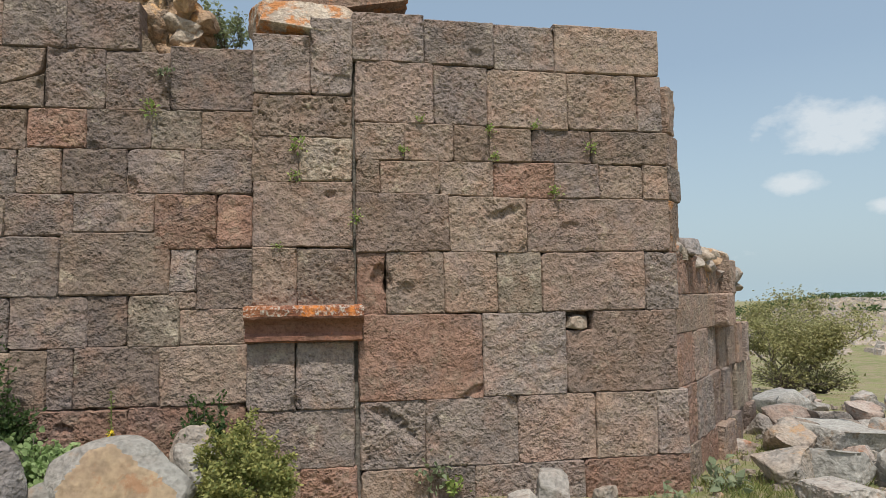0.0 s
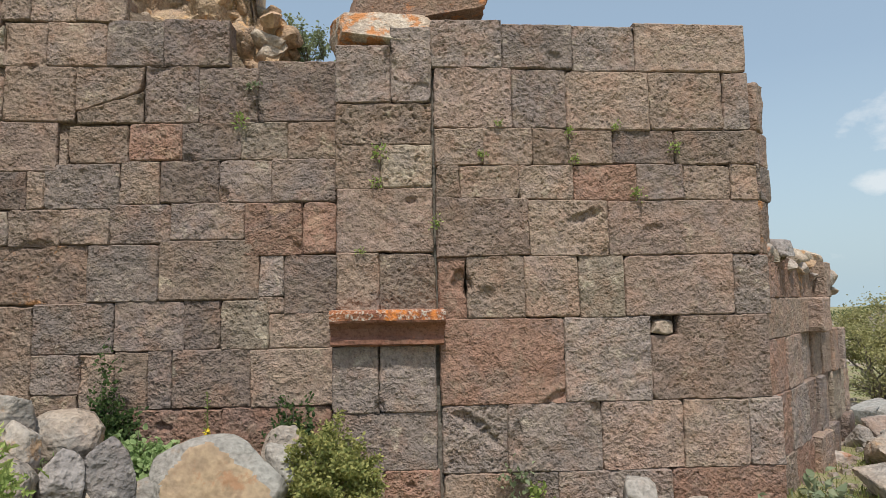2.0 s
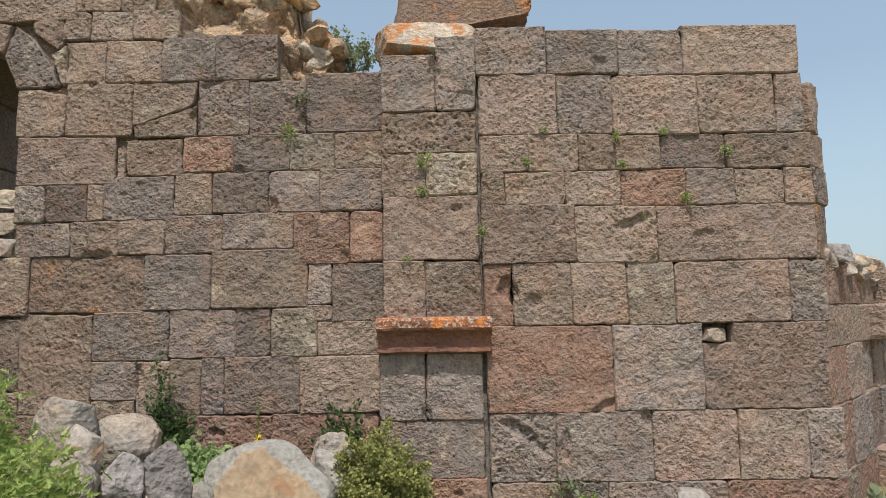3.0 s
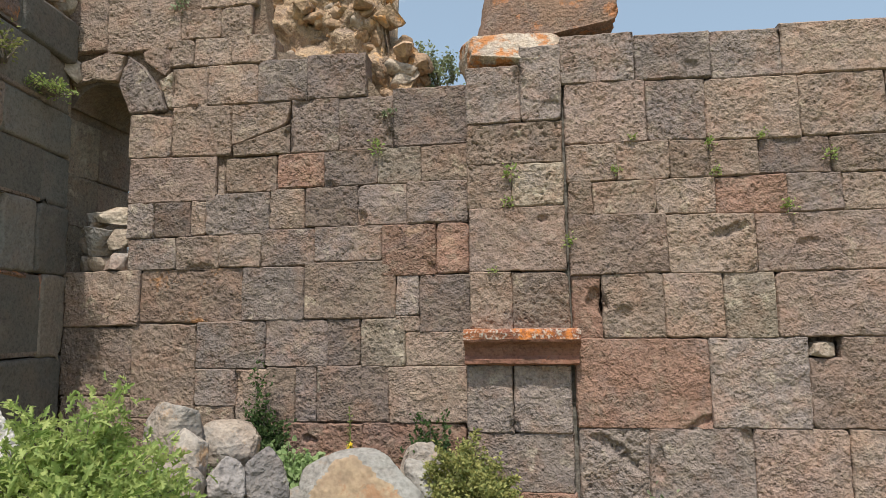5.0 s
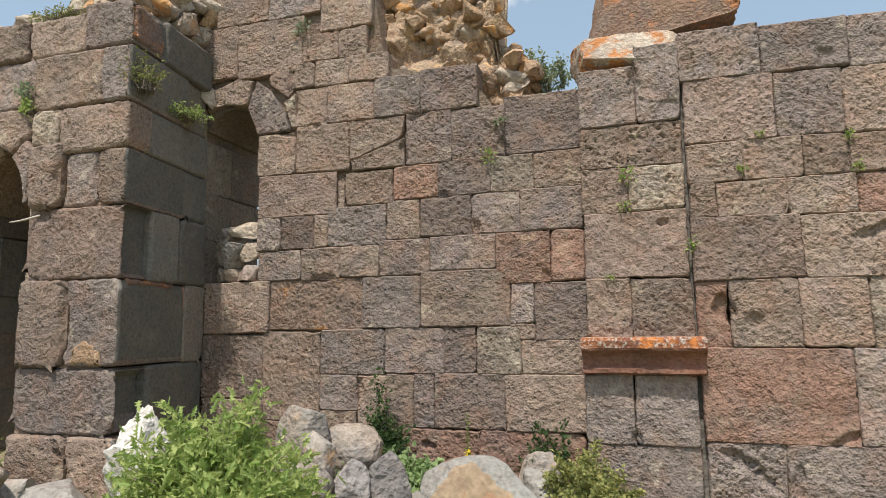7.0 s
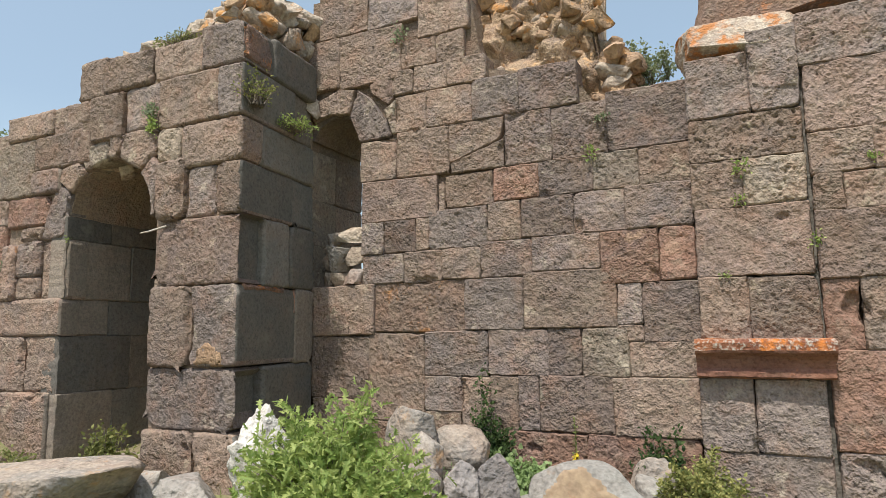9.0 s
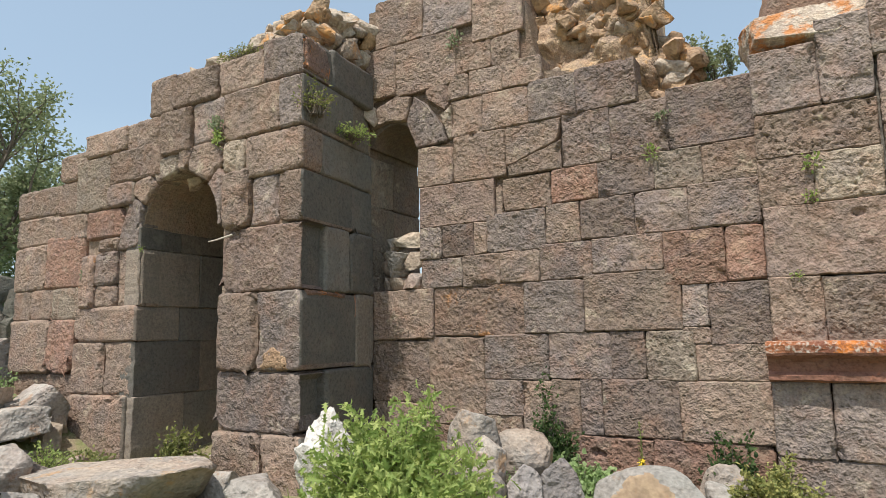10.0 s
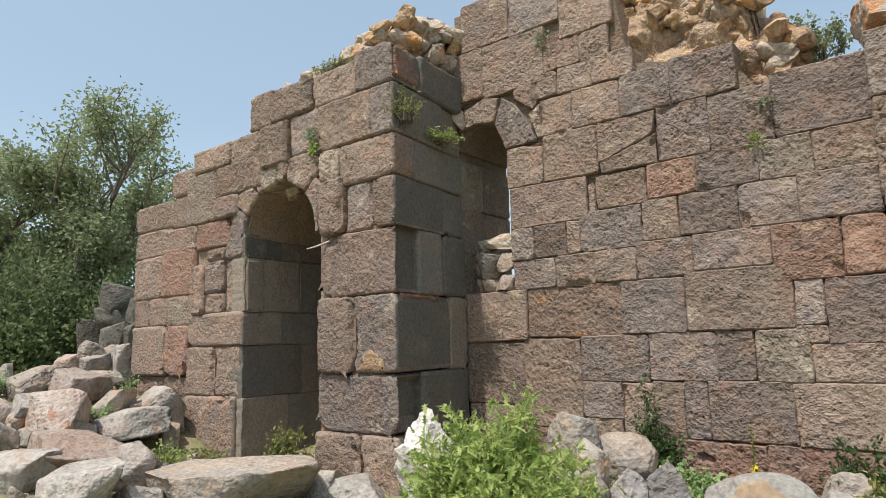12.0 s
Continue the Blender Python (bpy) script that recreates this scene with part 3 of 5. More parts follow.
ob.matrix_world = pose(-4.84, 4.24, ground_z(-4.84, 4.24) - 0.1, 0, 8, 20)
tagged(ob, "white jagged upright rock beside the green bush", "rock")
ob = new("rock", rock_mesh("rock", 1.02, 0.84, 0.80, M_ROCK["pale"], 12, cuts=7, level=5, rough=0.022, facet=(0.68, 0.90),
                           split=(Vector((0.08, -0.94, 0.30)).normalized(), 0.39, M_SPLIT)))
ob.matrix_world = pose(-2.33, 5.42, 0.55 - 0.80, 0, 0, 4)
tagged(ob, "large grey boulder with a split tan front at the wall foot", "rock")
rocks("stones at the wall foot", "at the foot of the ashlar wall", [
    (1.10, 5.72, 0.02, 0.30, 0.30, "grey"), (0.87, 5.62, -0.13, 0.34, 0.20, "grey"), (1.58, 5.75, -0.13, 0.21, 0.20, "tan"), (3.37, 6.70, -0.40, 0.25, 0.15, "cream"), (3.82, 7.04, -0.46, 0.2, 0.13, "grey")])
rocks("rocks in the pasture", "in the pile beside the pasture", [
    (6.61, 10.22, -0.07, 0.83, 0.47, "pale"), (5.45, 8.50, -0.03, 0.60, 0.41, "rust"), (6.01, 8.47, -0.07, 0.61, 0.38, "grey"), (4.83, 7.56, -0.03, 0.56, 0.42, "tan"), (5.36, 7.45, -0.07, 0.97, 0.38, "pale"),
    (6.52, 8.28, -0.00, 0.47, 0.44, "rust"), (4.44, 6.33, -0.08, 0.58, 0.36, "pale"), (3.85, 6.37, -0.06, 0.52, 0.35, "tan"), (5.00, 6.70, -0.16, 0.35, 0.29, "rust"), (3.85, 5.52, -0.15, 0.79, 0.24, "grey"),
    (5.90, 7.30, 0.00, 0.36, 0.45, "grey"), (4.98, 6.26, -0.07, 0.31, 0.38, "pale"), (7.36, 10.62, -0.15, 0.48, 0.40, "grey"), (5.92, 8.04, -0.16, 0.40, 0.29, "tan"), (5.04, 8.46, -0.13, 0.30, 0.31, "grey"),
    (6.91, 7.77, 0.16, 0.75, 0.60, "grey"), (5.05, 5.85, -0.05, 0.62, 0.39, "tan")], cuts=8, facet=(0.30, 0.66))
extra = random.Random(31)
for _ in range(55):      # the smaller stones between them
    a, d = radians(extra.uniform(33, 46)), extra.uniform(8.6, 15)
    x, y = -0.75 + d * math.sin(a), 0.1 + d * math.cos(a)
    w = extra.uniform(0.14, 0.5)
    rocks("rocks in the pasture", "in the pile beside the pasture", [(x, y, ground_z(x, y) + w * extra.uniform(0.3, 0.6), w, w * 0.6, extra.choice(("grey", "rust", "grey", "tan", "dark")))])
for _ in range(46):
    x, y = extra.uniform(-13.0, -7.0), extra.uniform(2.2, 4.6)
    w = extra.uniform(0.12, 0.40)
    rocks("fallen rocks by the doorway", "in the heap beside the arched doorway", [(x, y, ground_z(x, y) + w * 0.55, w, w * 0.6, extra.choice(("grey", "rust", "tan", "cream")))])
for _ in range(22):
    x, y = extra.uniform(-8.2, -6.9), extra.uniform(4.2, 5.6)
    w = extra.uniform(0.08, 0.24)
    rocks("fallen rocks by the doorway", "on the doorway threshold", [(x, y, ground_z(x, y) + w * 0.5, w, w * 0.6, extra.choice(("grey", "tan", "rust", "cream")))])
rocks("stones on the window sill", "piled loosely in the arched window", [
    (-5.68, 6.50, 2.32, 0.26, 0.20, "tan"), (-5.28, 6.44, 2.36, 0.34, 0.24, "rust"), (-5.50, 6.42, 2.30, 0.22, 0.18, "cream"), (-5.72, 6.55, 2.58, 0.24, 0.26, "rust"), (-5.47, 6.44, 2.63, 0.30, 0.34, "grey"),
    (-5.24, 6.45, 2.66, 0.25, 0.30, "cream"), (-5.64, 6.58, 2.80, 0.30, 0.20, "tan"), (-5.36, 6.52, 2.83, 0.42, 0.20, "cream"), (-5.74, 6.62, 2.70, 0.2, 0.2, "tan")], support=2.10, cuts=8, facet=(0.30, 0.62))
for x, y, w, h, z, dd in ((1.55, 6.26, 0.25, 0.15, 1.215, 0.3),):
    ob = new("rock", rock_mesh("rock", w, dd, h, M_ROCK["cream"], 77, facet=(0.6, 0.9)))
    ob.matrix_world = pose(x, y + 0.05, z, 0, 0, 10)
    tagged(ob, "pale stone lodged in a hole of the wall", "rock")


# ---- broken masonry on top of the walls ----
def boulder(label, x, y, z, w, d, h, material, seed, turn=0.0, cuts=7, boxy=0.0):
    ob = new("boulder", rock_mesh("boulder", w, d, h, material, seed, cuts=cuts, level=5, rough=0.03, boxy=boxy))
    ob.matrix_world = pose(x, y, z, 0, 0, turn)
    return tagged(ob, label, "boulder")


M_BOULDER = stone("white_orange_boulder", (0.54, 0.46, 0.37), (0.46, 0.34, 0.24), (0.48, 0.19, 0.06), 0.42, pits=0.5)
boulder("white and orange lichened boulder on the pilaster", -1.10, 6.60, 4.02, 1.10, 0.85, 0.44, M_BOULDER, 33, 4, cuts=6, boxy=0.6)
M_BLOCK = stone("lichened_core_block", (0.33, 0.215, 0.15), (0.30, 0.20, 0.15), (0.46, 0.20, 0.09), 0.22, pits=0.5)
boulder("large red-brown core block on the wall top", -0.80, 6.80, 4.36, 1.58, 0.80, 1.0, M_BLOCK, 44, -3, cuts=3, boxy=0.48)
STONES = [rock_mesh("rubble_stone", 0.30, 0.26, 0.20, M_ROCK["rubble"], s, cuts=6, level=3, facet=(0.35, 0.62), rough=0.06, boxy=0.46) for s in (3, 8, 14, 21, 27)]
PALE = [rock_mesh("rubble_stone", 0.34, 0.28, 0.22, M_ROCK["cream"], s, cuts=6, level=3, facet=(0.35, 0.62), rough=0.06, boxy=0.46) for s in (4, 9, 15, 22)]


def rubble(name, label, box, top, count, meshes, material, seed, size=(0.6, 1.3), flank=0):
    """A mass of mortared core with stones standing out of it. top(x) gives its broken outline."""
    r = random.Random(seed)
    x0, x1, y0, y1, z0 = box
    nx, nz = 90, 60
    verts, faces = [], []
    for layer, y in ((0, y0), (1, y1)):
        for i in range(nx + 1):
            x = x0 + (x1 - x0) * i / nx
            for j in range(nz + 1):
                z = z0 + (top(x) - z0) * j / nz
                q = Vector((x * 2.3, z * 2.3, seed + layer * 9))
                bulge = 0.22 * noise.noise(q) + 0.12 * noise.noise(q * 2.6) + 0.09 * abs(noise.noise(q * 5)) + 0.04 * noise.noise(q * 9)
                back = 0.20 * (j / nz) ** 3
                verts.append((x + 0.08 * noise.noise(q * 1.9), y + (bulge + back if layer == 0 else -bulge), z + 0.06 * noise.noise(q * 2.2)))
    k = (nx + 1) * (nz + 1)
    idx = lambda l, i, j: l * k + i * (nz + 1) + j
    for i in range(nx):
        for j in range(nz):
            faces.append((idx(0, i, j), idx(0, i + 1, j), idx(0, i + 1, j + 1), idx(0, i, j + 1)))
            faces.append((idx(1, i, j), idx(1, i, j + 1), idx(1, i + 1, j + 1), idx(1, i + 1, j)))
        faces.append((idx(0, i, nz), idx(0, i + 1, nz), idx(1, i + 1, nz), idx(1, i, nz)))
    for j in range(nz):
        faces.append((idx(0, 0, j), idx(0, 0, j + 1), idx(1, 0, j + 1), idx(1, 0, j)))
        faces.append((idx(0, nx, j), idx(1, nx, j), idx(1, nx, j + 1), idx(0, nx, j + 1)))
    body = new(name, mesh(name, verts, faces, material))
    tagged(body, label, "rubble", kind="structure")
    for i in range(count + flank):
        x = r.uniform(x0, x1) if i < count else x1 + r.uniform(-0.08, 0.08)
        j = r.random() ** 0.8
        z = z0 + (top(x) - z0) * j
        q = Vector((x * 2.3, z * 2.3, seed))
        y = y0 + 0.22 * noise.noise(q) + 0.20 * j ** 3 + r.uniform(0.02, 0.11)
        if j > 0.9 or i >= count:
            y = r.uniform(y0, y1)
        st = part("rubble_stone", r.choice(meshes), body)
        s = r.uniform(*size)
        st.matrix_world = pose(x, y, z - 0.1, r.uniform(-30, 30), r.uniform(-30, 30), r.uniform(0, 360)) @ Matrix.Scale(s, 4)
    return body


M_MORTAR = stone("lime_mortar_core", (0.486, 0.346, 0.221), (0.405, 0.293, 0.195), (0.675, 0.412, 0.208), 0.10, pits=0.5, depth=0.02)
rubble("wall_core_rubble", "exposed rubble and mortar core of the broken wall", (-4.1, -2.2, 6.62, 7.3, 3.7), lambda x: 5.75 if x < -2.45 else 4.75 - (x + 2.45) * 1.2, 130, STONES + PALE[:1], M_MORTAR, 4, (0.4, 1.15), 30)
rubble("wall_top_rubble", "cream rubble on the broken top of the projecting wall", (-7.6, -5.98, 5.36, 7.2, 4.2), lambda x: 4.98 + 0.52 * max(0.0, min(1.0, (x + 7.6) / 1.3)), 190, PALE + STONES[:2], M_MORTAR, 6, (0.7, 1.4), 60)
rubble("wall_top_rubble", "pale rubble along the stepped wall top", (-10.2, -7.6, 5.1, 6.2, 3.5), lambda x: 4.05 + 0.12 * (x + 10.2), 60, PALE + STONES[:1], M_MORTAR, 9, (0.5, 1.1))
caps = random.Random(23)
for i in range(16):     # loose stones along the top of the apse wall
    s = 0.5 + i * 0.16
    p = apse.at(s, 1.93 if s < 2.8 else 1.5, -0.15 + 0.08 * caps.random())
    ob = new("rock", caps.choice(PALE))
    ob.matrix_world = pose(p.x, p.y, p.z, caps.uniform(-15, 15), 0, caps.uniform(0, 360)) @ Matrix.Scale(caps.uniform(0.55, 1.0), 4)
    tagged(ob, "pale broken stone on the apse wall top", "rock", "stones on the wall top")
edge = random.Random(29)
for i in range(16):     # pale broken stones along the edge of the projecting wall
    x = -8.05 + 0.11 * i
    ob = new("rock", edge.choice(PALE))
    ob.matrix_world = pose(x, edge.uniform(5.12, 5.34), (4.74 if x > -7.95 else 4.68) + 0.06 * edge.random(), edge.uniform(-20, 20), edge.uniform(-20, 20), edge.uniform(0, 360)) @ Matrix.Scale(edge.uniform(0.6, 1.15), 4)
    tagged(ob, "pale broken stone on the edge of the wall top", "rock", "stones on the wall top")
loose = random.Random(17)
for _ in range(14):     # small stones in the gap of the wall top
    x = loose.uniform(-2.6, -1.7)
    ob = new("rock", loose.choice(PALE + STONES))
    ob.matrix_world = pose(x, loose.uniform(6.5, 6.8), 3.84, 0, 0, loose.uniform(0, 360)) @ Matrix.Scale(loose.uniform(0.4, 0.8), 4)
    tagged(ob, "small pale stone lying on the wall top", "rock", "stones on the wall top")


# ---- cornice over the niche ----
def cornice():
    prof = [(-0.06, 1.50), (0.195, 1.495), (0.205, 1.47), (0.20, 1.405), (0.19, 1.385)] + [(0.195 - 0.115 * math.sin(b), 1.245 + 0.13 * math.cos(b)) for b in (0.3, 0.6, 0.9, 1.2, 1.5)] + \
           [(0.10, 1.235), (0.115, 1.225), (0.115, 1.185), (0.05, 1.175), (0.03, 1.165), (-0.06, 1.165)]
    verts, faces, n, k = [], [], len(prof), 26
    for i in range(k + 1):
        u = -1.575 + 1.035 * i / k
        for j, (p, z) in enumerate(prof):
            q = Vector((u * 6, p * 9, z * 9))
            w = 0.010 * noise.noise(q) + 0.006 * noise.noise(q * 3)
            verts.append((u + (0.015 if i == k and 1 < j < 8 else 0), 6.20 - p + w, z + w * 0.8))
    for i in range(k):
        for j in range(n - 1):
            faces.append((i * n + j, (i + 1) * n + j, (i + 1) * n + j + 1, i * n + j + 1))
    faces.append(tuple(range(n)))
    faces.append(tuple(k * n + j for j in reversed(range(n))))
    me = mesh("cornice", verts, faces, M_LICHEN, smooth=False)
    me.materials.append(M_CAVETTO)
    for f in me.polygons:
        # below the band: the overhang's shade is carried by the darker material
        f.material_index = int(f.center.z < 1.40)
    ob = new("cornice", me)
    tagged(ob, "moulded stone cornice covered with orange lichen", "cornice")


cornice()


# ---- plants ----
def leaf_material(name, a, b):
    m, n, l, p = mat(name)
    geo = n.new("ShaderNodeNewGeometry")
    col = mixcol(n, l, geo.outputs["Random Per Island"], a, b)
    l.new(col, p.inputs["Base Color"])
    p.inputs["Roughness"].default_value = 0.55
    p.inputs["Specular IOR Level"].default_value = 0.25
    tr = n.new("ShaderNodeBsdfTranslucent")
    l.new(col, tr.inputs["Color"])
    mx = n.new("ShaderNodeMixShader")
    mx.inputs[0].default_value = 0.45
    l.new(p.outputs[0], mx.inputs[1])
    l.new(tr.outputs[0], mx.inputs[2])
    l.new(mx.outputs[0], n["Material Output"].inputs["Surface"])
    return m


LEAF = {
    "fresh": leaf_material("fresh_leaves", (0.22, 0.32, 0.085), (0.47, 0.53, 0.19)),
    "olive": leaf_material("olive_leaves", (0.15, 0.18, 0.055), (0.33, 0.33, 0.12)),
    "yellow": leaf_material("yellow_green_leaves", (0.15, 0.19, 0.06), (0.48, 0.46, 0.17)),
    "dark": leaf_material("dark_leaves", (0.045, 0.085, 0.03), (0.10, 0.15, 0.05)),
    "mallow": leaf_material("mallow_leaves", (0.25, 0.36, 0.14), (0.38, 0.49, 0.23)),
    "tree": leaf_material("tree_leaves", (0.20, 0.245, 0.12), (0.38, 0.42, 0.24)),
    # thicket under the trees: its shade is put into the leaf colour
    "shade": leaf_material("shaded_thicket_leaves", (0.09, 0.13, 0.055), (0.21, 0.26, 0.115)),
    "sage": leaf_material("sage_leaves", (0.28, 0.28, 0.12), (0.50, 0.46, 0.23)),
    "grass": leaf_material("grass_blades", (0.16, 0.22, 0.06), (0.33, 0.32, 0.13)),
    "grey": leaf_material("grey_green_leaves", (0.22, 0.27, 0.16), (0.33, 0.36, 0.22)),
}
M_BARK, _n, _l, _p = mat("bark")
_t = node(_n, "ShaderNodeTexNoise", Scale=18.0, Detail=5.0)
_l.new(mixcol(_n, _l, _t.outputs["Fac"], (0.10, 0.075, 0.055), (0.24, 0.20, 0.16)), _p.inputs["Base Color"])
_p.inputs["Roughness"].default_value = 0.9

SHAPES = {
    "plain": [(0, 0), (0.26, 0.35), (0.22, 0.7), (0, 1.0), (-0.22, 0.7), (-0.26, 0.35)],
    "lobed": [(0, 0), (0.05, 0.2), (0.26, 0.36), (0.07, 0.40), (0.24, 0.60), (0.07, 0.62), (0.14, 0.82), (0, 1.0), (-0.14, 0.82), (-0.07, 0.62), (-0.24, 0.60), (-0.07, 0.40), (-0.26, 0.36), (-0.05, 0.2)],
    "round": [(0, 0), (0.42, 0.12), (0.55, 0.5), (0.32, 0.9), (0, 1.0), (-0.32, 0.9), (-0.55, 0.5), (-0.42, 0.12)],
    "blade": [(-0.02, 0), (0.02, 0), (0.012, 0.6), (0, 1.0)],
    "quad": [(0, 0), (0.32, 0.5), (0, 1.0), (-0.32, 0.5)],
}


class Leaves:
    def __init__(self, seed):
        self.v, self.f, self.r = [], [], random.Random(seed)

    def add(self, p, direction, length, shape, wide=1.0, curl=0.25):
        d = Vector(direction).normalized()
        side = d.cross(Vector((self.r.gauss(0, 1), self.r.gauss(0, 1), self.r.gauss(0.6, 0.7)))).normalized()
        up = side.cross(d)
        base = len(self.v)
        for a, b in SHAPES[shape]:
            self.v.append(Vector(p) + d * (b * length) + side * (a * length * wide) + up * (abs(a) * 0.5 * length * wide - curl * b * b * length))
        self.f.append(tuple(range(base, len(self.v))))

    def mesh(self, name, material):
        return mesh(name, self.v, self.f, material, smooth=False)


def tube(verts, faces, pts, radii, sides=6):
    base = len(verts)
    for i, p in enumerate(pts):
        d = (pts[min(i + 1, len(pts) - 1)] - pts[max(i - 1, 0)]).normalized()
        s = d.cross(Vector((0.3, 0.2, 1) if abs(d.z) < 0.9 else (1, 0, 0))).normalized()
        t = d.cross(s)
        for k in range(sides):
            a = 2 * math.pi * k / sides
            verts.append(p + (s * math.cos(a) + t * math.sin(a)) * radii[i])
    for i in range(len(pts) - 1):
        for k in range(sides):
            a, b = base + i * sides + k, base + i * sides + (k + 1) % sides
            faces.append((a, b, b + sides, a + sides))


def shrub(name, label, x, y, z, rx, ry, rz, count, size, shape, material, seed, sprigs=40, category="bush", lean=(0, 0), inner=0.35, along=0.7):
    """Stems from one root; sprigs at their ends carry the leaves, so the outline is uneven."""
    r = random.Random(seed)
    thing = new(name)
    thing.location = (x, y, z)
    tagged(thing, label, category)
    lv, sv, sf = Leaves(seed), [], []
    for _ in range(sprigs):
        th, ph = r.uniform(0, 2 * math.pi), math.acos(r.uniform(-0.05, 1))
        k = r.uniform(0.55, 1.06)
        tip = Vector((rx * k * math.sin(ph) * math.cos(th) + lean[0], ry * k * math.sin(ph) * math.sin(th) + lean[1], rz * k * (0.25 + 0.75 * math.cos(ph))))
        root = Vector((r.gauss(0, 0.04), r.gauss(0, 0.04), 0))
        mid = (root + tip) * 0.5 + Vector((0, 0, 0.12 * rz))
        tube(sv, sf, [root, mid, tip], [0.007, 0.005, 0.002], 5)
        for _ in range(max(1, count // sprigs)):
            t = r.uniform(inner, 1.04)
            p = root.lerp(mid, t * 2) if t < 0.5 else mid.lerp(tip, t * 2 - 1)
            p = p + Vector((r.gauss(0, 1), r.gauss(0, 1), r.gauss(0, 1))) * size * 0.7
            out = (tip - root).normalized() * along + Vector((r.gauss(0, 0.8), r.gauss(0, 0.8), r.gauss(0.15, 0.6)))
            lv.add(p, out, size * r.uniform(0.6, 1.3), shape)
    part("branchwork", mesh("branchwork", sv, sf, M_BARK), thing)
    part("foliage", lv.mesh("foliage", material), thing)
    return thing


def gz(x, y, sink=0.02):
    return ground_z(x, y) - sink


shrub("bush", "fresh green bush with deeply lobed leaves", -3.52, 3.55, gz(-3.52, 3.55), 0.66, 0.5, 0.98, 6200, 0.084, "lobed", LEAF["fresh"], 5, sprigs=105, inner=0.6, along=0.3)
shrub("shrub", "yellow-green shrub with small leaves by the pilaster", -1.48, 5.50, gz(-1.48, 5.5), 0.40, 0.36, 0.86, 11000, 0.038, "plain", LEAF["yellow"], 8, sprigs=85, inner=0.62, along=0.2)
shrub("plant", "upright dark green plant against the wall", -3.46, 6.02, gz(-3.46, 6.02), 0.29, 0.16, 0.80, 3000, 0.048, "plain", LEAF["dark"], 11, sprigs=60, category="plant")
shrub("plant", "slender dark green shoot climbing the wall", -3.55, 6.1, gz(-3.55, 6.1), 0.11, 0.08, 1.18, 1100, 0.046, "plain", LEAF["dark"], 12, sprigs=24, category="plant")
shrub("plant", "low dark green plant against the wall", -1.90, 6.05, gz(-1.90, 6.05), 0.24, 0.14, 0.86, 1900, 0.048, "plain", LEAF["dark"], 13, sprigs=34, category="plant")
shrub("plant", "clump of broad pale green mallow leaves", -3.02, 5.66, gz(-3.02, 5.66), 0.36, 0.26, 0.54, 1400, 0.046, "round", LEAF["mallow"], 17, sprigs=60, category="plant")
shrub("bush", "dry olive-green bush in the doorway", -6.76, 4.40, gz(-6.76, 4.40), 0.34, 0.24, 0.78, 2600, 0.048, "plain", LEAF["olive"], 19, sprigs=60, inner=0.5, along=0.3)
shrub("plant", "low green weeds beside the rocks", -7.95, 3.75, gz(-7.95, 3.75), 0.40, 0.25, 0.42, 1500, 0.035, "plain", LEAF["fresh"], 23, sprigs=60, category="plant")
for i, (x, y, w, h) in enumerate(((-8.1, 4.25, 0.32, 0.34), (-7.45, 4.35, 0.30, 0.22), (-7.75, 3.95, 0.26, 0.20), (-9.6, 3.7, 0.24, 0.36), (-12.6, 5.2, 0.5, 0.5), (-11.3, 3.2, 0.3, 0.4), (-8.54, 4.55, 0.28, 0.24), (-6.69, 4.60, 0.24, 0.22))):
    shrub("plant", "low green weeds on the stony ground", x, y, gz(x, y), w, w, h, 500, 0.04, "plain", LEAF[("grass", "mallow")[i % 2]], 360 + i, sprigs=40, category="plant")
shrub("plant", "low green weeds growing among the rocks", -10.2, 4.35, gz(-10.2, 4.35), 0.36, 0.25, 0.50, 600, 0.04, "plain", LEAF["mallow"], 29, sprigs=50, category="plant")
shrub("plant", "green weeds growing between grey rocks", -9.05, 3.0, gz(-9.05, 3.0), 0.22, 0.2, 0.42, 350, 0.035, "plain", LEAF["grey"], 31, sprigs=30, category="plant")
shrub("plant", "pale weeds growing between the boulders", -3.28, 4.72, gz(-3.28, 4.72), 0.22, 0.15, 0.42, 350, 0.035, "plain", LEAF["mallow"], 33, sprigs=30, category="plant")
for x, y, s in ((3.05, 6.25, 0.22), (2.25, 5.75, 0.17)):
    shrub("thistle", "grey-green thistle rosette at the wall foot", x, y, gz(x, y), s, s, s * 0.7, 60, s * 0.55, "plain", LEAF["grey"], int(s * 100), sprigs=30, category="plant")
# dry mullein stalk
stalk = new("mullein")
stalk.location = (-2.62, 5.95, gz(-2.62, 5.95))
tagged(stalk, "thin mullein stalk with yellow flowers", "plant")
sv, sf = [], []
tube(sv, sf, [Vector((0, 0, 0)), Vector((0.01, 0, 0.5)), Vector((0, 0, 0.83))], [0.008, 0.007, 0.004], 6)
part("stem", mesh("stem", sv, sf, LEAF["grass"]), stalk)
lv = Leaves(3)
for i in range(40):
    lv.add((lv.r.gauss(0, 0.008), lv.r.gauss(0, 0.008), 0.45 + 0.38 * i / 40), (lv.r.gauss(0, 1), lv.r.gauss(0, 1), 0.5), 0.03, "plain")
part("seed_head", lv.mesh("seed_head", LEAF["grass"]), stalk)
M_YELLOW, _n, _l, _p = mat("yellow_petals")
_p.inputs["Base Color"].default_value = (0.75, 0.55, 0.03, 1)
lv = Leaves(4)
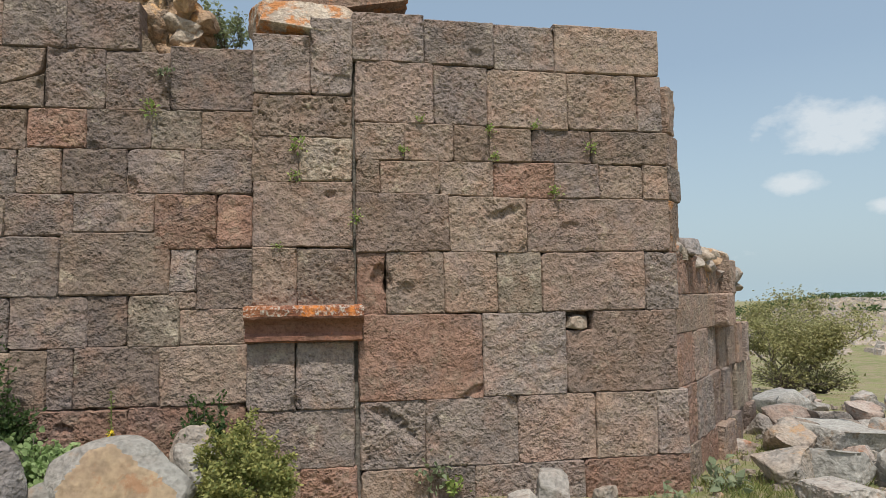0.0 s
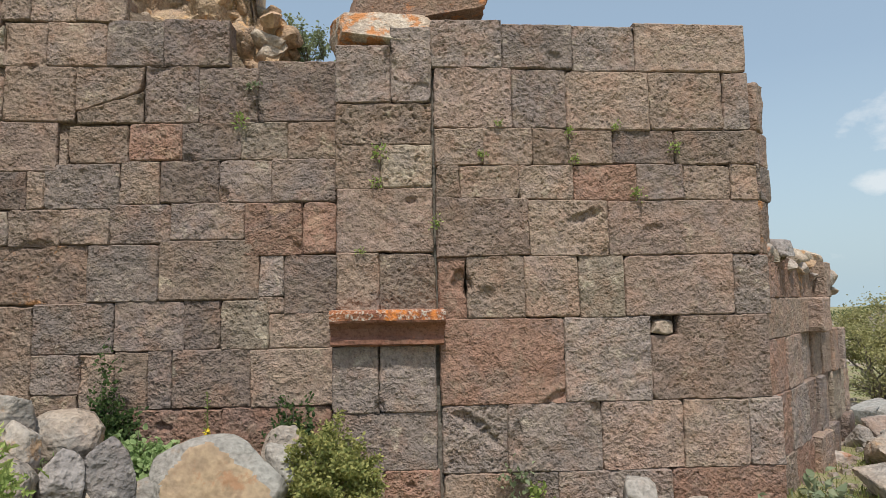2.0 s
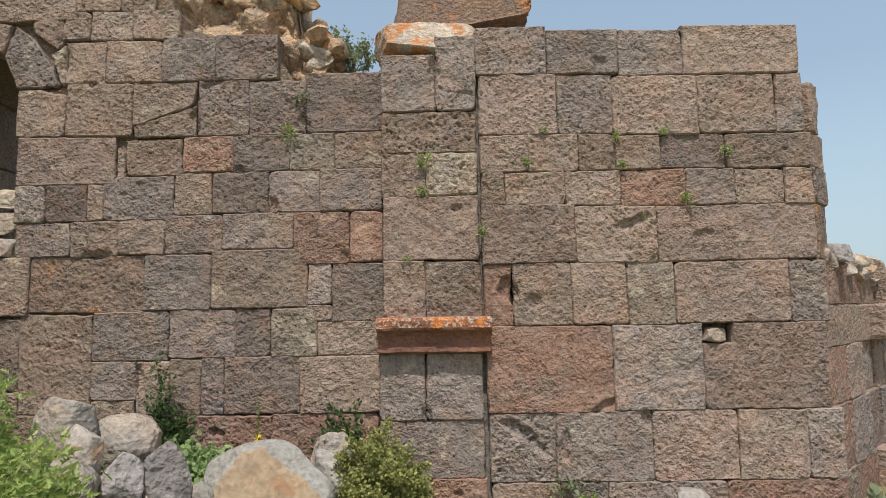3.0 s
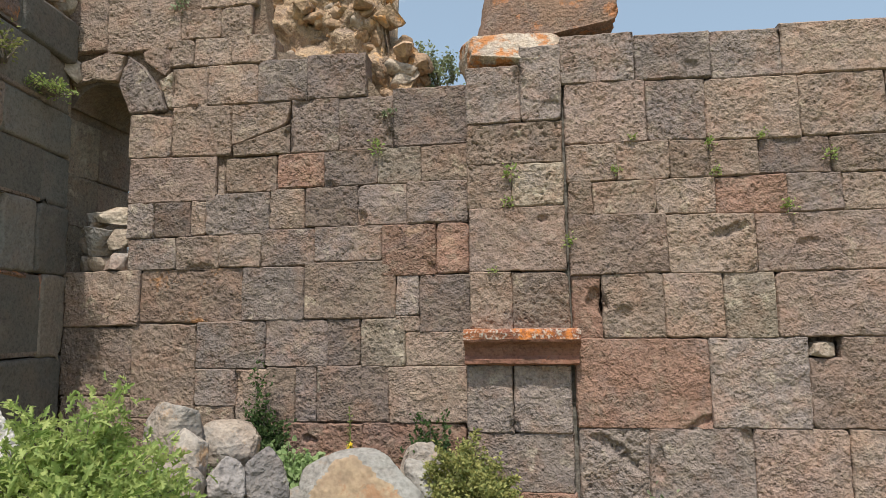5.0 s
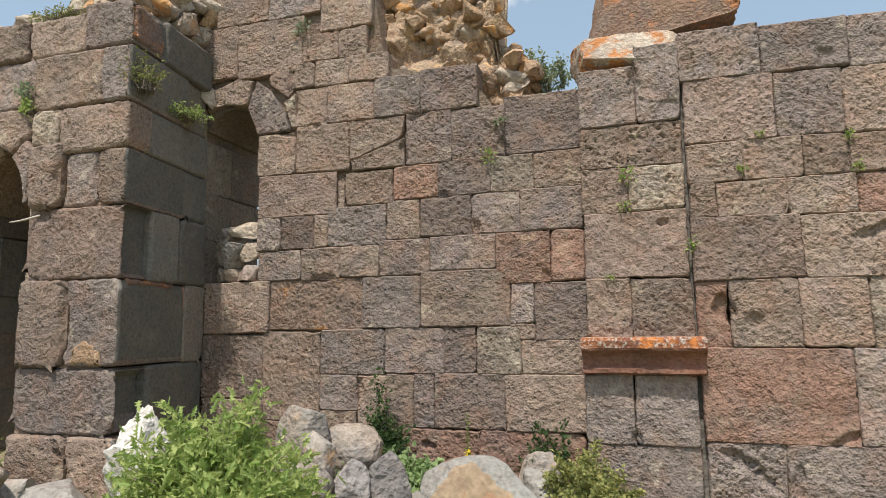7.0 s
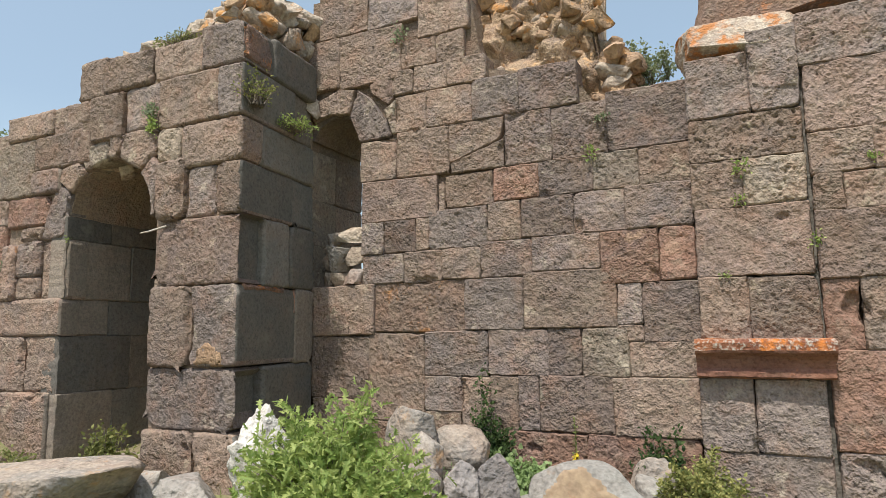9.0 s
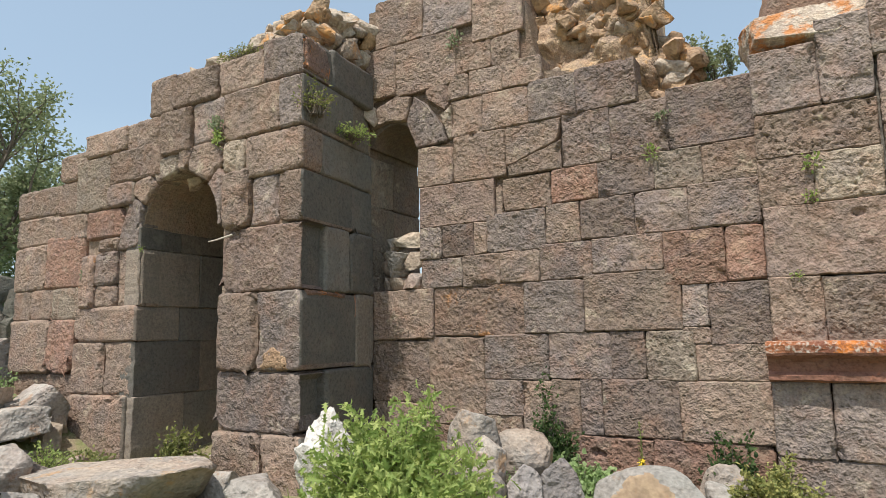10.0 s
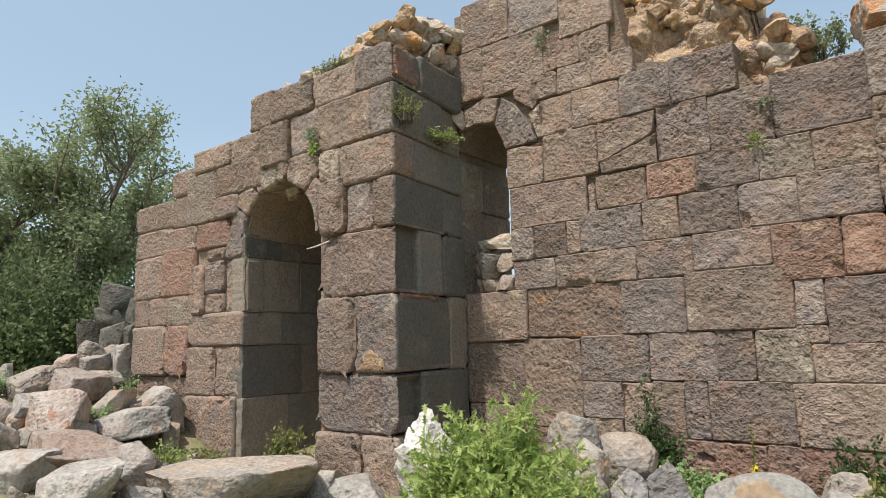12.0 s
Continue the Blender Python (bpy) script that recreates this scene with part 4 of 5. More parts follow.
for i in range(16):
    lv.add((lv.r.gauss(0, 0.02), lv.r.gauss(0, 0.02), 0.46 + lv.r.uniform(-0.04, 0.04)), (lv.r.gauss(0, 1), lv.r.gauss(-0.5, 1), 0.5), 0.035, "round")
part("flower", lv.mesh("flower", M_YELLOW), stalk, "yellow flower petals")


def stick(label, *points, radius=0.012):
    sv, sf = [], []
    tube(sv, sf, [Vector(p) for p in points], [radius, radius * 0.8, radius * 0.5], 6)
    tagged(new("stick", mesh("stick", sv, sf, M_DRY)), label, "stick")


M_DRY, _n, _l, _p = mat("bleached_wood")
_t = node(_n, "ShaderNodeTexNoise", Scale=30.0, Detail=4.0)
_l.new(mixcol(_n, _l, _t.outputs["Fac"], (0.34, 0.29, 0.23), (0.60, 0.55, 0.47)), _p.inputs["Base Color"])
_p.inputs["Roughness"].default_value = 0.85
stick("bleached stick lodged in the doorway joint", (-6.66, 4.90, 2.74), (-6.80, 4.80, 2.68), (-6.92, 4.79, 2.67), radius=0.012)
for dx, tilt, top in ((0.0, -0.28, 0.20), (0.10, -0.12, 0.26), (0.16, 0.16, 0.24), (0.05, -0.40, 0.12)):
    x, y = -7.12 + dx, 4.42
    stick("dry bleached twig lying by the doorway bush", (x, y, ground_z(x, y) - 0.03), (x + tilt * 0.5, y - 0.03, ground_z(x, y) + top * 0.6), (x + tilt, y - 0.05, ground_z(x, y) + top), radius=0.010)


def wall_weed(face, u, z, size, count, tone, seed, droop=0.2, label="small green weed rooted in a wall joint"):
    lv = Leaves(seed)
    r = lv.r
    for _ in range(count):
        p = Vector((r.gauss(0, 0.35), r.gauss(0, 0.35))) * size
        q = face.at(u + p.x, z + p.y, r.uniform(0.0, 0.35) * size + 0.005)
        lv.add(q, face.out * r.uniform(0.2, 1) + Vector((r.gauss(0, 0.6), 0, r.gauss(0.5 - droop, 0.6))), size * r.uniform(0.25, 0.5), "plain")
    ob = new("weed", lv.mesh("weed", LEAF[tone]))
    tagged(ob, label, "plant", "weeds in the wall joints", "stuff")


for i, (u, z) in enumerate(((-2.33, 3.66), (-2.45, 3.31))):
    wall_weed(wall, u, z, 0.10, 40, ("grey", "fresh")[i], 40 + i)
for i, (u, z, s) in enumerate(((-1.13, 2.98, 0.11), (-1.15, 2.69, 0.08), (-1.30, 2.05, 0.06), (-0.60, 2.31, 0.09))):
    wall_weed(pilaster, u, z, s, 34, "fresh", 50 + i)
for i, (u, z, s) in enumerate(((-0.15, 2.96, 0.07), (0.02, 3.26, 0.06), (0.70, 3.18, 0.08), (1.16, 3.23, 0.07), (0.75, 2.90, 0.07), (1.74, 3.03, 0.08), (1.34, 2.57, 0.09), (0.10, -0.05, 0.2), (0.31, -0.2, 0.16))):
    wall_weed(right, u, z, s, 40, "grey" if i == 7 else "fresh", 60 + i)
wall_weed(pier, -6.92, 4.02, 0.13, 90, "grey", 80)
wall_weed(pier, -6.90, 3.86, 0.12, 80, "fresh", 81)
wall_weed(pier, -8.20, 2.70, 0.06, 30, "fresh", 82)
wall_weed(pier, -9.38, 2.45, 0.09, 40, "grey", 83)
wall_weed(wall, -4.58, 5.0, 0.14, 40, "grey", 84)
shrub("bush", "wiry green bush rooted in the pier joints", -5.57, 5.02, 3.92, 0.20, 0.26, 0.40, 520, 0.036, "plain", LEAF["olive"], 85, sprigs=50)
shrub("bush", "small green bush hanging from the pier joints", -5.62, 5.75, 3.86, 0.18, 0.32, 0.16, 520, 0.035, "plain", LEAF["fresh"], 86, sprigs=40)
shrub("plant", "yellow-green cushion plant on the wall top", -6.75, 5.05, 4.80, 0.42, 0.18, 0.20, 900, 0.03, "plain", LEAF["olive"], 87, sprigs=60, category="plant")
shrub("plant", "thin weeds on the stepped wall top", -9.3, 5.1, 4.1, 0.25, 0.15, 0.22, 160, 0.035, "plain", LEAF["grey"], 88, sprigs=24, category="plant")


# ---- trees ----
def tree(label, x, y, z, height, spread, leaves, size, material, seed, stems=1, trunk=0.09, shape="quad", low=0.25):
    r = random.Random(seed)
    thing = new("tree")
    thing.location = (x, y, z)
    tagged(thing, label, "tree")
    tips, tv, tf, bv, bf = [], [], [], [], []

    def grow(p, d, length, rad, depth):
        pts, radii = [p], [rad]
        for i in range(4):
            d = (d + Vector((r.gauss(0, 0.16), r.gauss(0, 0.16), r.gauss(0.05, 0.1)))).normalized()
            p = p + d * (length / 4)
            pts.append(p)
            radii.append(rad * (1 - 0.13 * (i + 1)))
        tube(tv if depth == 0 else bv, tf if depth == 0 else bf, pts, radii, 7 if depth < 2 else 4)
        if depth >= 3:
            tips.extend(pts[1:])
            return
        if depth == 2:
            tips.append(pts[-1])
        tall = depth == 0 and stems == 1
        for i in range(10 if tall else r.choice((3, 4, 4, 5))):
            at = pts[(1, 2, 2, 3, 3, 3, 4, 4, 4, 4)[i] if tall else r.choice((2, 3, 4, 4))]
            a = r.uniform(0, 2 * math.pi)
            out = Vector((math.cos(a) * spread, math.sin(a) * spread, r.uniform(0.15, 1.0)))
            grow(at, (d * 0.55 + out.normalized() * 0.75).normalized(), length * (r.uniform(0.42, 0.66) if tall else r.uniform(0.55, 0.8)), rad * 0.5, depth + 1)

    for s in range(stems):
        a = 2 * math.pi * s / stems + 0.6
        lean = 0.0 if stems == 1 else 0.45
        grow(Vector((0.1 * math.cos(a) * (stems > 1), 0.1 * math.sin(a) * (stems > 1), -0.1)), Vector((lean * math.cos(a), lean * math.sin(a), 1)).normalized(), height * (0.60 if stems == 1 else 0.26), trunk, 0)
    part("trunk", mesh("trunk", tv, tf, M_BARK), thing)
    part("branchwork", mesh("branchwork", bv, bf, M_BARK), thing)
    lv = Leaves(seed)
    for _ in range(leaves):
        t = r.choice(tips)
        p = t + Vector((r.gauss(0, 1), r.gauss(0, 1), r.gauss(0, 0.8))) * height * 0.03
        if p.z > height * low * 0.6:
            lv.add(p, (r.gauss(0, 1), r.gauss(0, 1), r.gauss(-0.1, 0.7)), size * r.uniform(0.6, 1.4), shape)
    part("crown", lv.mesh("crown", material), thing)


tree("tall leafy oak tree behind the field wall", -18.9, 6.6, gz(-18.9, 6.6), 5.8, 1.0, 15000, 0.105, LEAF["tree"], 3, trunk=0.15)
tree("leafy tree beside the oak", -21.2, 5.8, gz(-21.2, 5.8), 4.9, 1.0, 13000, 0.105, LEAF["tree"], 14, trunk=0.14)
tree("leafy tree at the edge of the thicket", -23.0, 9.5, gz(-23, 9.5), 5.2, 1.0, 9000, 0.13, LEAF["tree"], 24, trunk=0.14)
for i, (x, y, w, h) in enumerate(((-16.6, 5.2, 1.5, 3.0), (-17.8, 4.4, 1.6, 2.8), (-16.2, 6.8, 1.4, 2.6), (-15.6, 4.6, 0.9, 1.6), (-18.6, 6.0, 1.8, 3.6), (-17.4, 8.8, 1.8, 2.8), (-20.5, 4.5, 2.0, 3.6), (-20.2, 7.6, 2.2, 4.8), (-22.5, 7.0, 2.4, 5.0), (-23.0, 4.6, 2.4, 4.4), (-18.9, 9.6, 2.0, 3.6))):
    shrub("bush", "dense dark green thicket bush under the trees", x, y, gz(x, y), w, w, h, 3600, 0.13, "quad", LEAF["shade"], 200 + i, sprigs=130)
for i, (x, y, w, h) in enumerate(((-19.0, 6.8, 1.8, 4.6), (-20.9, 6.0, 1.8, 4.4), (-17.8, 6.1, 1.2, 3.4))):
    shrub("bush", "tall light green undergrowth beside the tree trunk", x, y, gz(x, y), w, w, h, 5200, 0.11, "quad", LEAF["tree"], 300 + i, sprigs=260)
tree("broad olive-green pasture tree behind the rock pile", 9.2, 13.5, gz(9.2, 13.5), 3.7, 1.7, 14000, 0.062, LEAF["sage"], 41, stems=4, trunk=0.05, low=0.1)
for i, (x, y, w, h) in enumerate(((8.8, 13.0, 0.9, 0.9), (9.9, 13.4, 0.9, 1.0))):
    shrub("bush", "low olive-green growth round the pasture tree", x, y, gz(x, y), w, w, h, 800, 0.08, "quad", LEAF["sage"], 340 + i, sprigs=160)
tree("small green sapling growing on the ruined wall", -1.90, 6.95, 3.86, 0.64, 0.7, 1500, 0.036, LEAF["tree"], 52, trunk=0.014, shape="plain")
shrub("bush", "small yellow-green bush on the ruined wall", -1.62, 7.0, 3.86, 0.18, 0.18, 0.34, 260, 0.04, "plain", LEAF["fresh"], 54, sprigs=20)


# ---- broken stones capping the apse wall ----
cap = random.Random(61)
for i in range(15):
    u = 0.30 + 0.24 * i
    top = 1.95 if u < 0.8 else 1.85 if u < 2.2 else 1.78 - 0.45 * max(0.0, u - 3.3)
    d = 0.14 + cap.uniform(-0.03, 0.05)
    p = apse.at(u, top - 0.04, -d)
    tone = cap.choice(("rust", "tan", "rubble", "cream", "rust"))
    w = cap.uniform(0.26, 0.42)
    ob = new("rock", rock_mesh("rock", w, 0.36, cap.uniform(0.14, 0.26), M_ROCK[tone], 500 + i, cuts=12, facet=(0.4, 0.72)))
    ob.matrix_world = pose(p.x, p.y, p.z, 0, 0, 46 + cap.uniform(-20, 20))
    tagged(ob, "orange and tan broken stone capping the apse wall", "rock", "broken cap stones")
ob = new("rock", rock_mesh("rock", 0.24, 0.36, 0.22, M_ROCK["dark"], 540, cuts=5, boxy=0.55))
p = apse.at(0.62, 2.10, -0.05)
ob.matrix_world = pose(p.x, p.y, 1.97, 0, 0, 30)
tagged(ob, "grey stone jutting from the broken wall end", "rock")

# ---- grass and far scrub ----
def grass():
    lv = Leaves(70)
    r = lv.r
    patches = [(3.4, 6.2, 0.8, 900), (4.6, 7.6, 1.2, 900), (2.0, 5.6, 0.5, 250), (-2.25, 5.95, 0.22, 420), (-8.1, 3.9, 0.5, 900), (-7.5, 4.5, 0.5, 1400), (-7.0, 4.6, 0.35, 700), (-9.0, 3.4, 0.9, 900), (-11.0, 3.8, 0.9, 900), (-12.8, 4.6, 1.0, 700), (5.2, 6.9, 0.9, 900), (3.3, 6.0, 0.6, 700), (-6.2, 4.0, 0.5, 500), (-9.6, 2.4, 0.8, 500), (-7.8, 3.9, 0.5, 200), (6.5, 10.5, 2.5, 1200), (0.6, 5.85, 0.5, 120)]
    for px, py, rad, count in patches:
        for _ in range(count):
            x, y = px + r.gauss(0, rad * 0.6), py + r.gauss(0, rad * 0.5)
            if y > 6.1 and x < 2.6:
                continue
            lv.add((x, y, ground_z(x, y) - 0.01), (r.gauss(0, 0.35), r.gauss(0, 0.35), 1), r.uniform(0.04, 0.13), "blade", wide=r.uniform(1.2, 2.2), curl=0.3)
    tagged(new("grass", lv.mesh("grass", LEAF["grass"])), "short green and straw-coloured grass tufts", "grass", kind="stuff")


grass()


def far_scrub():
    lv = Leaves(90)
    r = lv.r
    for _ in range(260):
        a, d = radians(r.uniform(24, 58)), r.choice((r.uniform(50, 170), r.uniform(135, 172)))
        if d < 80 and r.random() < 0.7:
            continue
        x, y = d * math.sin(a), d * math.cos(a)
        w, h = r.uniform(0.6, 2.4), r.uniform(0.4, 1.3)
        z = ground_z(x, y)
        for _ in range(90):
            lv.add((x + r.gauss(0, w * 0.5), y + r.gauss(0, w * 0.5), z + h * r.random() ** 0.7), (r.gauss(0, 1), r.gauss(0, 1), r.gauss(0, 1)), r.uniform(0.18, 0.42), "quad")
    tagged(new("far_scrub", lv.mesh("far_scrub", LEAF["dark"])), "dark green scrub scattered over the distant hillside", "scrub", kind="stuff")


far_scrub()


def pebbles():
    """Loose gravel and chips of stone on the ground."""
    verts, faces = [], []
    r = random.Random(123)
    for px, py, sx, sy, count in ((-7.7, 4.2, 0.5, 0.4, 320), (-8.5, 3.6, 1.8, 0.8, 420), (-10.5, 3.2, 1.5, 1.0, 300), (4.6, 7.6, 1.2, 1.0, 420), (1.2, 5.6, 1.2, 0.25, 160), (6.5, 9.5, 1.6, 1.4, 420), (-3.0, 5.4, 1.2, 0.35, 160)):
        for _ in range(count):
            x, y = px + r.gauss(0, sx), py + r.gauss(0, sy)
            if (y > 6.0 and x < 2.7) or (y > 4.7 and x < -5.5 and not -8.2 < x < -7.0):
                continue
            s = r.choice((0.012, 0.02, 0.03, 0.045, 0.06))
            z, b = ground_z(x, y), len(verts)
            for ax, ay, az in ((-1, -1, -0.3), (1, -1, -0.3), (1, 1, -0.3), (-1, 1, -0.3), (-0.7, -0.6, 0.7), (0.6, -0.7, 0.8), (0.7, 0.6, 0.6), (-0.6, 0.7, 0.7)):
                verts.append((x + ax * s * r.uniform(0.6, 1.3), y + ay * s * r.uniform(0.6, 1.3), z + az * s * r.uniform(0.8, 1.2)))
            for f in ((4, 5, 6, 7), (0, 1, 5, 4), (1, 2, 6, 5), (2, 3, 7, 6), (3, 0, 4, 7)):
                faces.append(tuple(b + k for k in f))
    tagged(new("gravel", mesh("gravel", verts, faces, M_ROCK["tan"], smooth=False)), "loose stone chips and gravel on the ground", "gravel", kind="stuff")


pebbles()


def far_stones():
    verts, faces = [], []
    r = random.Random(99)
    for _ in range(2600):
        a, d = radians(r.uniform(24, 58)), r.uniform(36, 150)
        x, y = d * math.sin(a), d * math.cos(a)
        s = r.uniform(0.12, 0.6)
        z, b = ground_z(x, y), len(verts)
        for sx, sy, sz in ((-1, -1, -0.3), (1, -1, -0.3), (1, 1, -0.3), (-1, 1, -0.3), (-0.7, -0.6, 0.5), (0.6, -0.7, 0.6), (0.7, 0.6, 0.45), (-0.6, 0.7, 0.5)):
            verts.append((x + sx * s * r.uniform(0.7, 1.2), y + sy * s * r.uniform(0.7, 1.2), z + sz * s * r.uniform(0.8, 1.2)))
        for f in ((4, 5, 6, 7), (0, 1, 5, 4), (1, 2, 6, 5), (2, 3, 7, 6), (3, 0, 4, 7)):
            faces.append(tuple(b + k for k in f))
    tagged(new("far_stones", mesh("far_stones", verts, faces, M_ROCK["tan"], smooth=False)), "grey stones scattered over the distant hillside", "stones", kind="stuff")


far_stones()


# ---- the dressed stones, course by course ----
row(right, (-0.62, 0.07, 3.82, 4.30, "g!"), (0.07, 0.76, 3.80, 4.26, "g"), (0.76, 1.39, 3.78, 4.24, "g"), (1.39, 2.50, 3.78, 4.28, "b"))
row(right, (-0.60, 0.16, 3.22, 3.82, "p"), (0.16, 0.69, 3.22, 3.80, "d"), (0.69, 1.51, 3.20, 3.78, "b"), (1.51, 2.25, 3.20, 3.78, "b"), (2.25, 2.52, 3.20, 3.78, "g"))
row(right, (-0.59, -0.13, 2.86, 3.22, "b"), (-0.13, 0.35, 2.86, 3.22, "b"), (0.35, 0.70, 2.86, 3.22, "b"), (0.70, 1.13, 2.86, 3.20, "b"), (1.13, 1.75, 2.86, 3.20, "d"), (1.75, 2.56, 2.86, 3.20, "b"))
row(right, (-0.59, -0.36, 2.54, 2.87, "b"), (-0.36, 0.21, 2.54, 2.86, "b"), (0.21, 0.74, 2.52, 2.86, "b"), (0.74, 1.35, 2.51, 2.86, "r"), (1.35, 1.82, 2.51, 2.86, "d"), (1.82, 2.28, 2.51, 2.86, "b"), (2.28, 2.56, 2.51, 2.86, "b"))
row(right, (-0.59, 0.30, 1.98, 2.54, "p"), (0.30, 1.06, 1.98, 2.51, "b"), (1.06, 2.56, 1.98, 2.51, "p"))
row(right, (-0.31, 0.24, 1.40, 1.98, "b"), (0.24, 0.76, 1.40, 1.98, "b"), (0.762, 1.20, 1.40, 1.98, "l~"), (1.20, 2.27, 1.40, 1.98, "p"), (2.27, 2.63, 1.40, 1.98, "g"))
row(right, (-0.57, 0.60, 0.61, 1.40, "r~"), (0.60, 1.43, 0.61, 1.40, "g"))
row(right, (-0.56, 0.04, -0.02, 0.61, "g!"), (0.04, 0.93, -0.02, 0.61, "g"), (0.93, 1.71, -0.02, 0.61, "p"), (1.71, 2.35, -0.02, 0.61, "b"), (2.35, 2.69, -0.02, 0.61, "g"))
row(right, (-0.55, 0.07, -0.5, -0.02, "b"), (0.07, 0.51, -0.5, -0.02, "g"), (0.51, 1.59, -0.5, -0.02, "g"), (1.59, 2.67, -0.51, -0.02, "r"))
row(pilaster, (-1.54, -1.01, 3.47, 4.05, "g"), (-1.01, -0.62, 3.47, 4.23, "g"))
row(pilaster, (-1.54, -0.63, 3.07, 3.47, "b!"))
row(pilaster, (-1.54, -1.11, 2.64, 3.07, "b"), (-1.11, -0.63, 2.64, 3.07, "l!"))
row(pilaster, (-1.53, -0.62, 2.03, 2.64, "p~"))
row(pilaster, (-1.53, -1.13, 1.49, 2.03, "b"), (-1.13, -0.60, 1.48, 2.03, "b"))
row(pilaster, (-1.57, -1.14, 0.55, 1.17, "g"), (-1.14, -0.61, 0.55, 1.16, "g"))
row(pilaster, (-1.56, -0.61, 0.03, 0.55, "g"))
row(pilaster, (-1.56, -1.09, -0.45, 0.03, "b"), (-1.09, -0.58, -0.45, 0.03, "r"))
row(wall, (-5.76, -5.05, 5.18, 5.82, "b"), (-5.05, -4.37, 5.18, 5.71, "g"), (-4.37, -3.74, 4.93, 5.61, "b"))
row(wall, (-5.92, -5.45, 4.54, 5.18, "b"), (-5.45, -4.59, 4.50, 5.18, "b"), (-4.59, -4.14, 4.60, 4.93, "b"), (-4.14, -3.80, 4.60, 4.93, "b"))
row(wall, (-4.71, -4.44, 4.30, 4.60, "b"), (-4.44, -4.01, 4.29, 4.60, "b"), (-4.01, -3.54, 4.29, 4.60, "b"))
row(wall, (-4.67, -4.27, 3.85, 4.29, "b"), (-4.27, -3.71, 3.85, 4.29, "b"), (-3.71, -3.18, 3.85, 4.29, "g"), (-3.18, -2.56, 3.85, 4.33, "d"))
row(wall, (-5.15, -4.66, 3.32, 3.80, "b"), (-4.66, -4.00, 3.32, 3.85, "b"), (-3.35, -2.84, 3.30, 3.85, "d"), (-2.84, -2.29, 3.30, 3.85, "d"), (-2.29, -1.52, 3.31, 3.92, "d"))
row(wall, (-5.13, -4.14, 2.84, 3.32, "p"), (-4.05, -3.49, 2.91, 3.28, "b"), (-3.49, -3.00, 2.94, 3.30, "r"), (-3.00, -2.44, 2.94, 3.30, "d"), (-2.44, -2.00, 2.94, 3.31, "l"), (-2.00, -1.53, 2.95, 3.31, "b"))
row(wall, (-5.12, -4.82, 2.47, 2.84, "g"), (-4.82, -4.41, 2.48, 2.84, "d"), (-4.41, -4.25, 2.48, 2.84, "b"), (-4.25, -3.57, 2.48, 2.91, "g"), (-3.57, -3.19, 2.52, 2.94, "b"), (-3.19, -2.64, 2.53, 2.94, "d"), (-2.64, -2.15, 2.53, 2.94, "d"), (-2.15, -1.54, 2.53, 2.95, "d"))
row(wall, (-5.10, -4.56, 2.13, 2.47, "g~"), (-4.56, -4.10, 2.13, 2.48, "b"), (-4.10, -3.65, 2.14, 2.48, "b"), (-3.65, -3.09, 2.14, 2.52, "d"), (-3.09, -2.40, 2.17, 2.53, "d"), (-2.40, -1.86, 2.03, 2.53, "r"), (-1.86, -1.54, 2.03, 2.53, "r"))
row(wall, (-5.83, -4.95, 1.56, 2.13, "b"), (-4.95, -3.84, 1.60, 2.14, "o"), (-3.84, -3.19, 1.61, 2.14, "g"), (-3.19, -2.27, 1.61, 2.17, "b"), (-2.27, -2.03, 1.63, 2.03, "g"), (-2.03, -1.53, 1.48, 2.03, "d"))
row(wall, (-5.82, -5.02, 0.86, 1.56, "b"), (-5.02, -4.32, 0.64, 1.59, "b"), (-4.32, -3.59, 1.13, 1.60, "g"), (-3.59, -2.95, 1.15, 1.61, "d"), (-2.95, -2.61, 1.15, 1.61, "d"), (-2.61, -2.17, 1.15, 1.61, "l"), (-2.27, -2.03, 1.48, 1.63, "b"), (-2.17, -1.55, 1.15, 1.48, "b"))
row(wall, (-4.32, -3.88, 0.77, 1.13, "g"), (-3.88, -3.57, 0.60, 1.13, "b"), (-3.57, -3.27, 0.61, 1.14, "b"), (-3.27, -3.05, 0.61, 1.15, "d"), (-3.05, -2.33, 0.62, 1.15, "d"), (-2.33, -1.57, 0.62, 1.15, "b"))
row(wall, (-5.79, -5.02, -0.25, 0.86, "b"), (-5.02, -4.32, -0.25, 0.64, "b"), (-4.32, -3.88, -0.25, 0.77, "b"), (-3.88, -3.43, -0.25, 0.60, "b"), (-3.43, -2.59, -0.25, 0.61, "r"), (-2.59, -1.59, -0.25, 0.62, "r"))
row(pier, (-8.23, -7.79, 4.36, 4.86, "b"), (-7.79, -6.99, 4.38, 4.81, "b"), (-6.99, -6.24, 4.38, 4.81, "b"), (-6.24, -5.58, 4.38, 4.86, "g"))
row(pier, (-9.51, -8.63, 4.03, 4.35, "b"), (-8.63, -7.94, 3.95, 4.36, "b"), (-7.93, -7.42, 3.81, 4.36, "b"), (-7.42, -6.85, 3.87, 4.38, "g"), (-6.85, -5.97, 3.82, 4.38, "b"), (-5.97, -5.59, 3.81, 4.38, "g"))
row(pier, (-10.17, -9.51, 3.79, 4.17, "b"), (-9.72, -8.98, 3.31, 4.03, "l"), (-8.98, -7.93, 3.60, 4.03, "b"), (-6.47, -5.62, 3.34, 3.81, "b"))
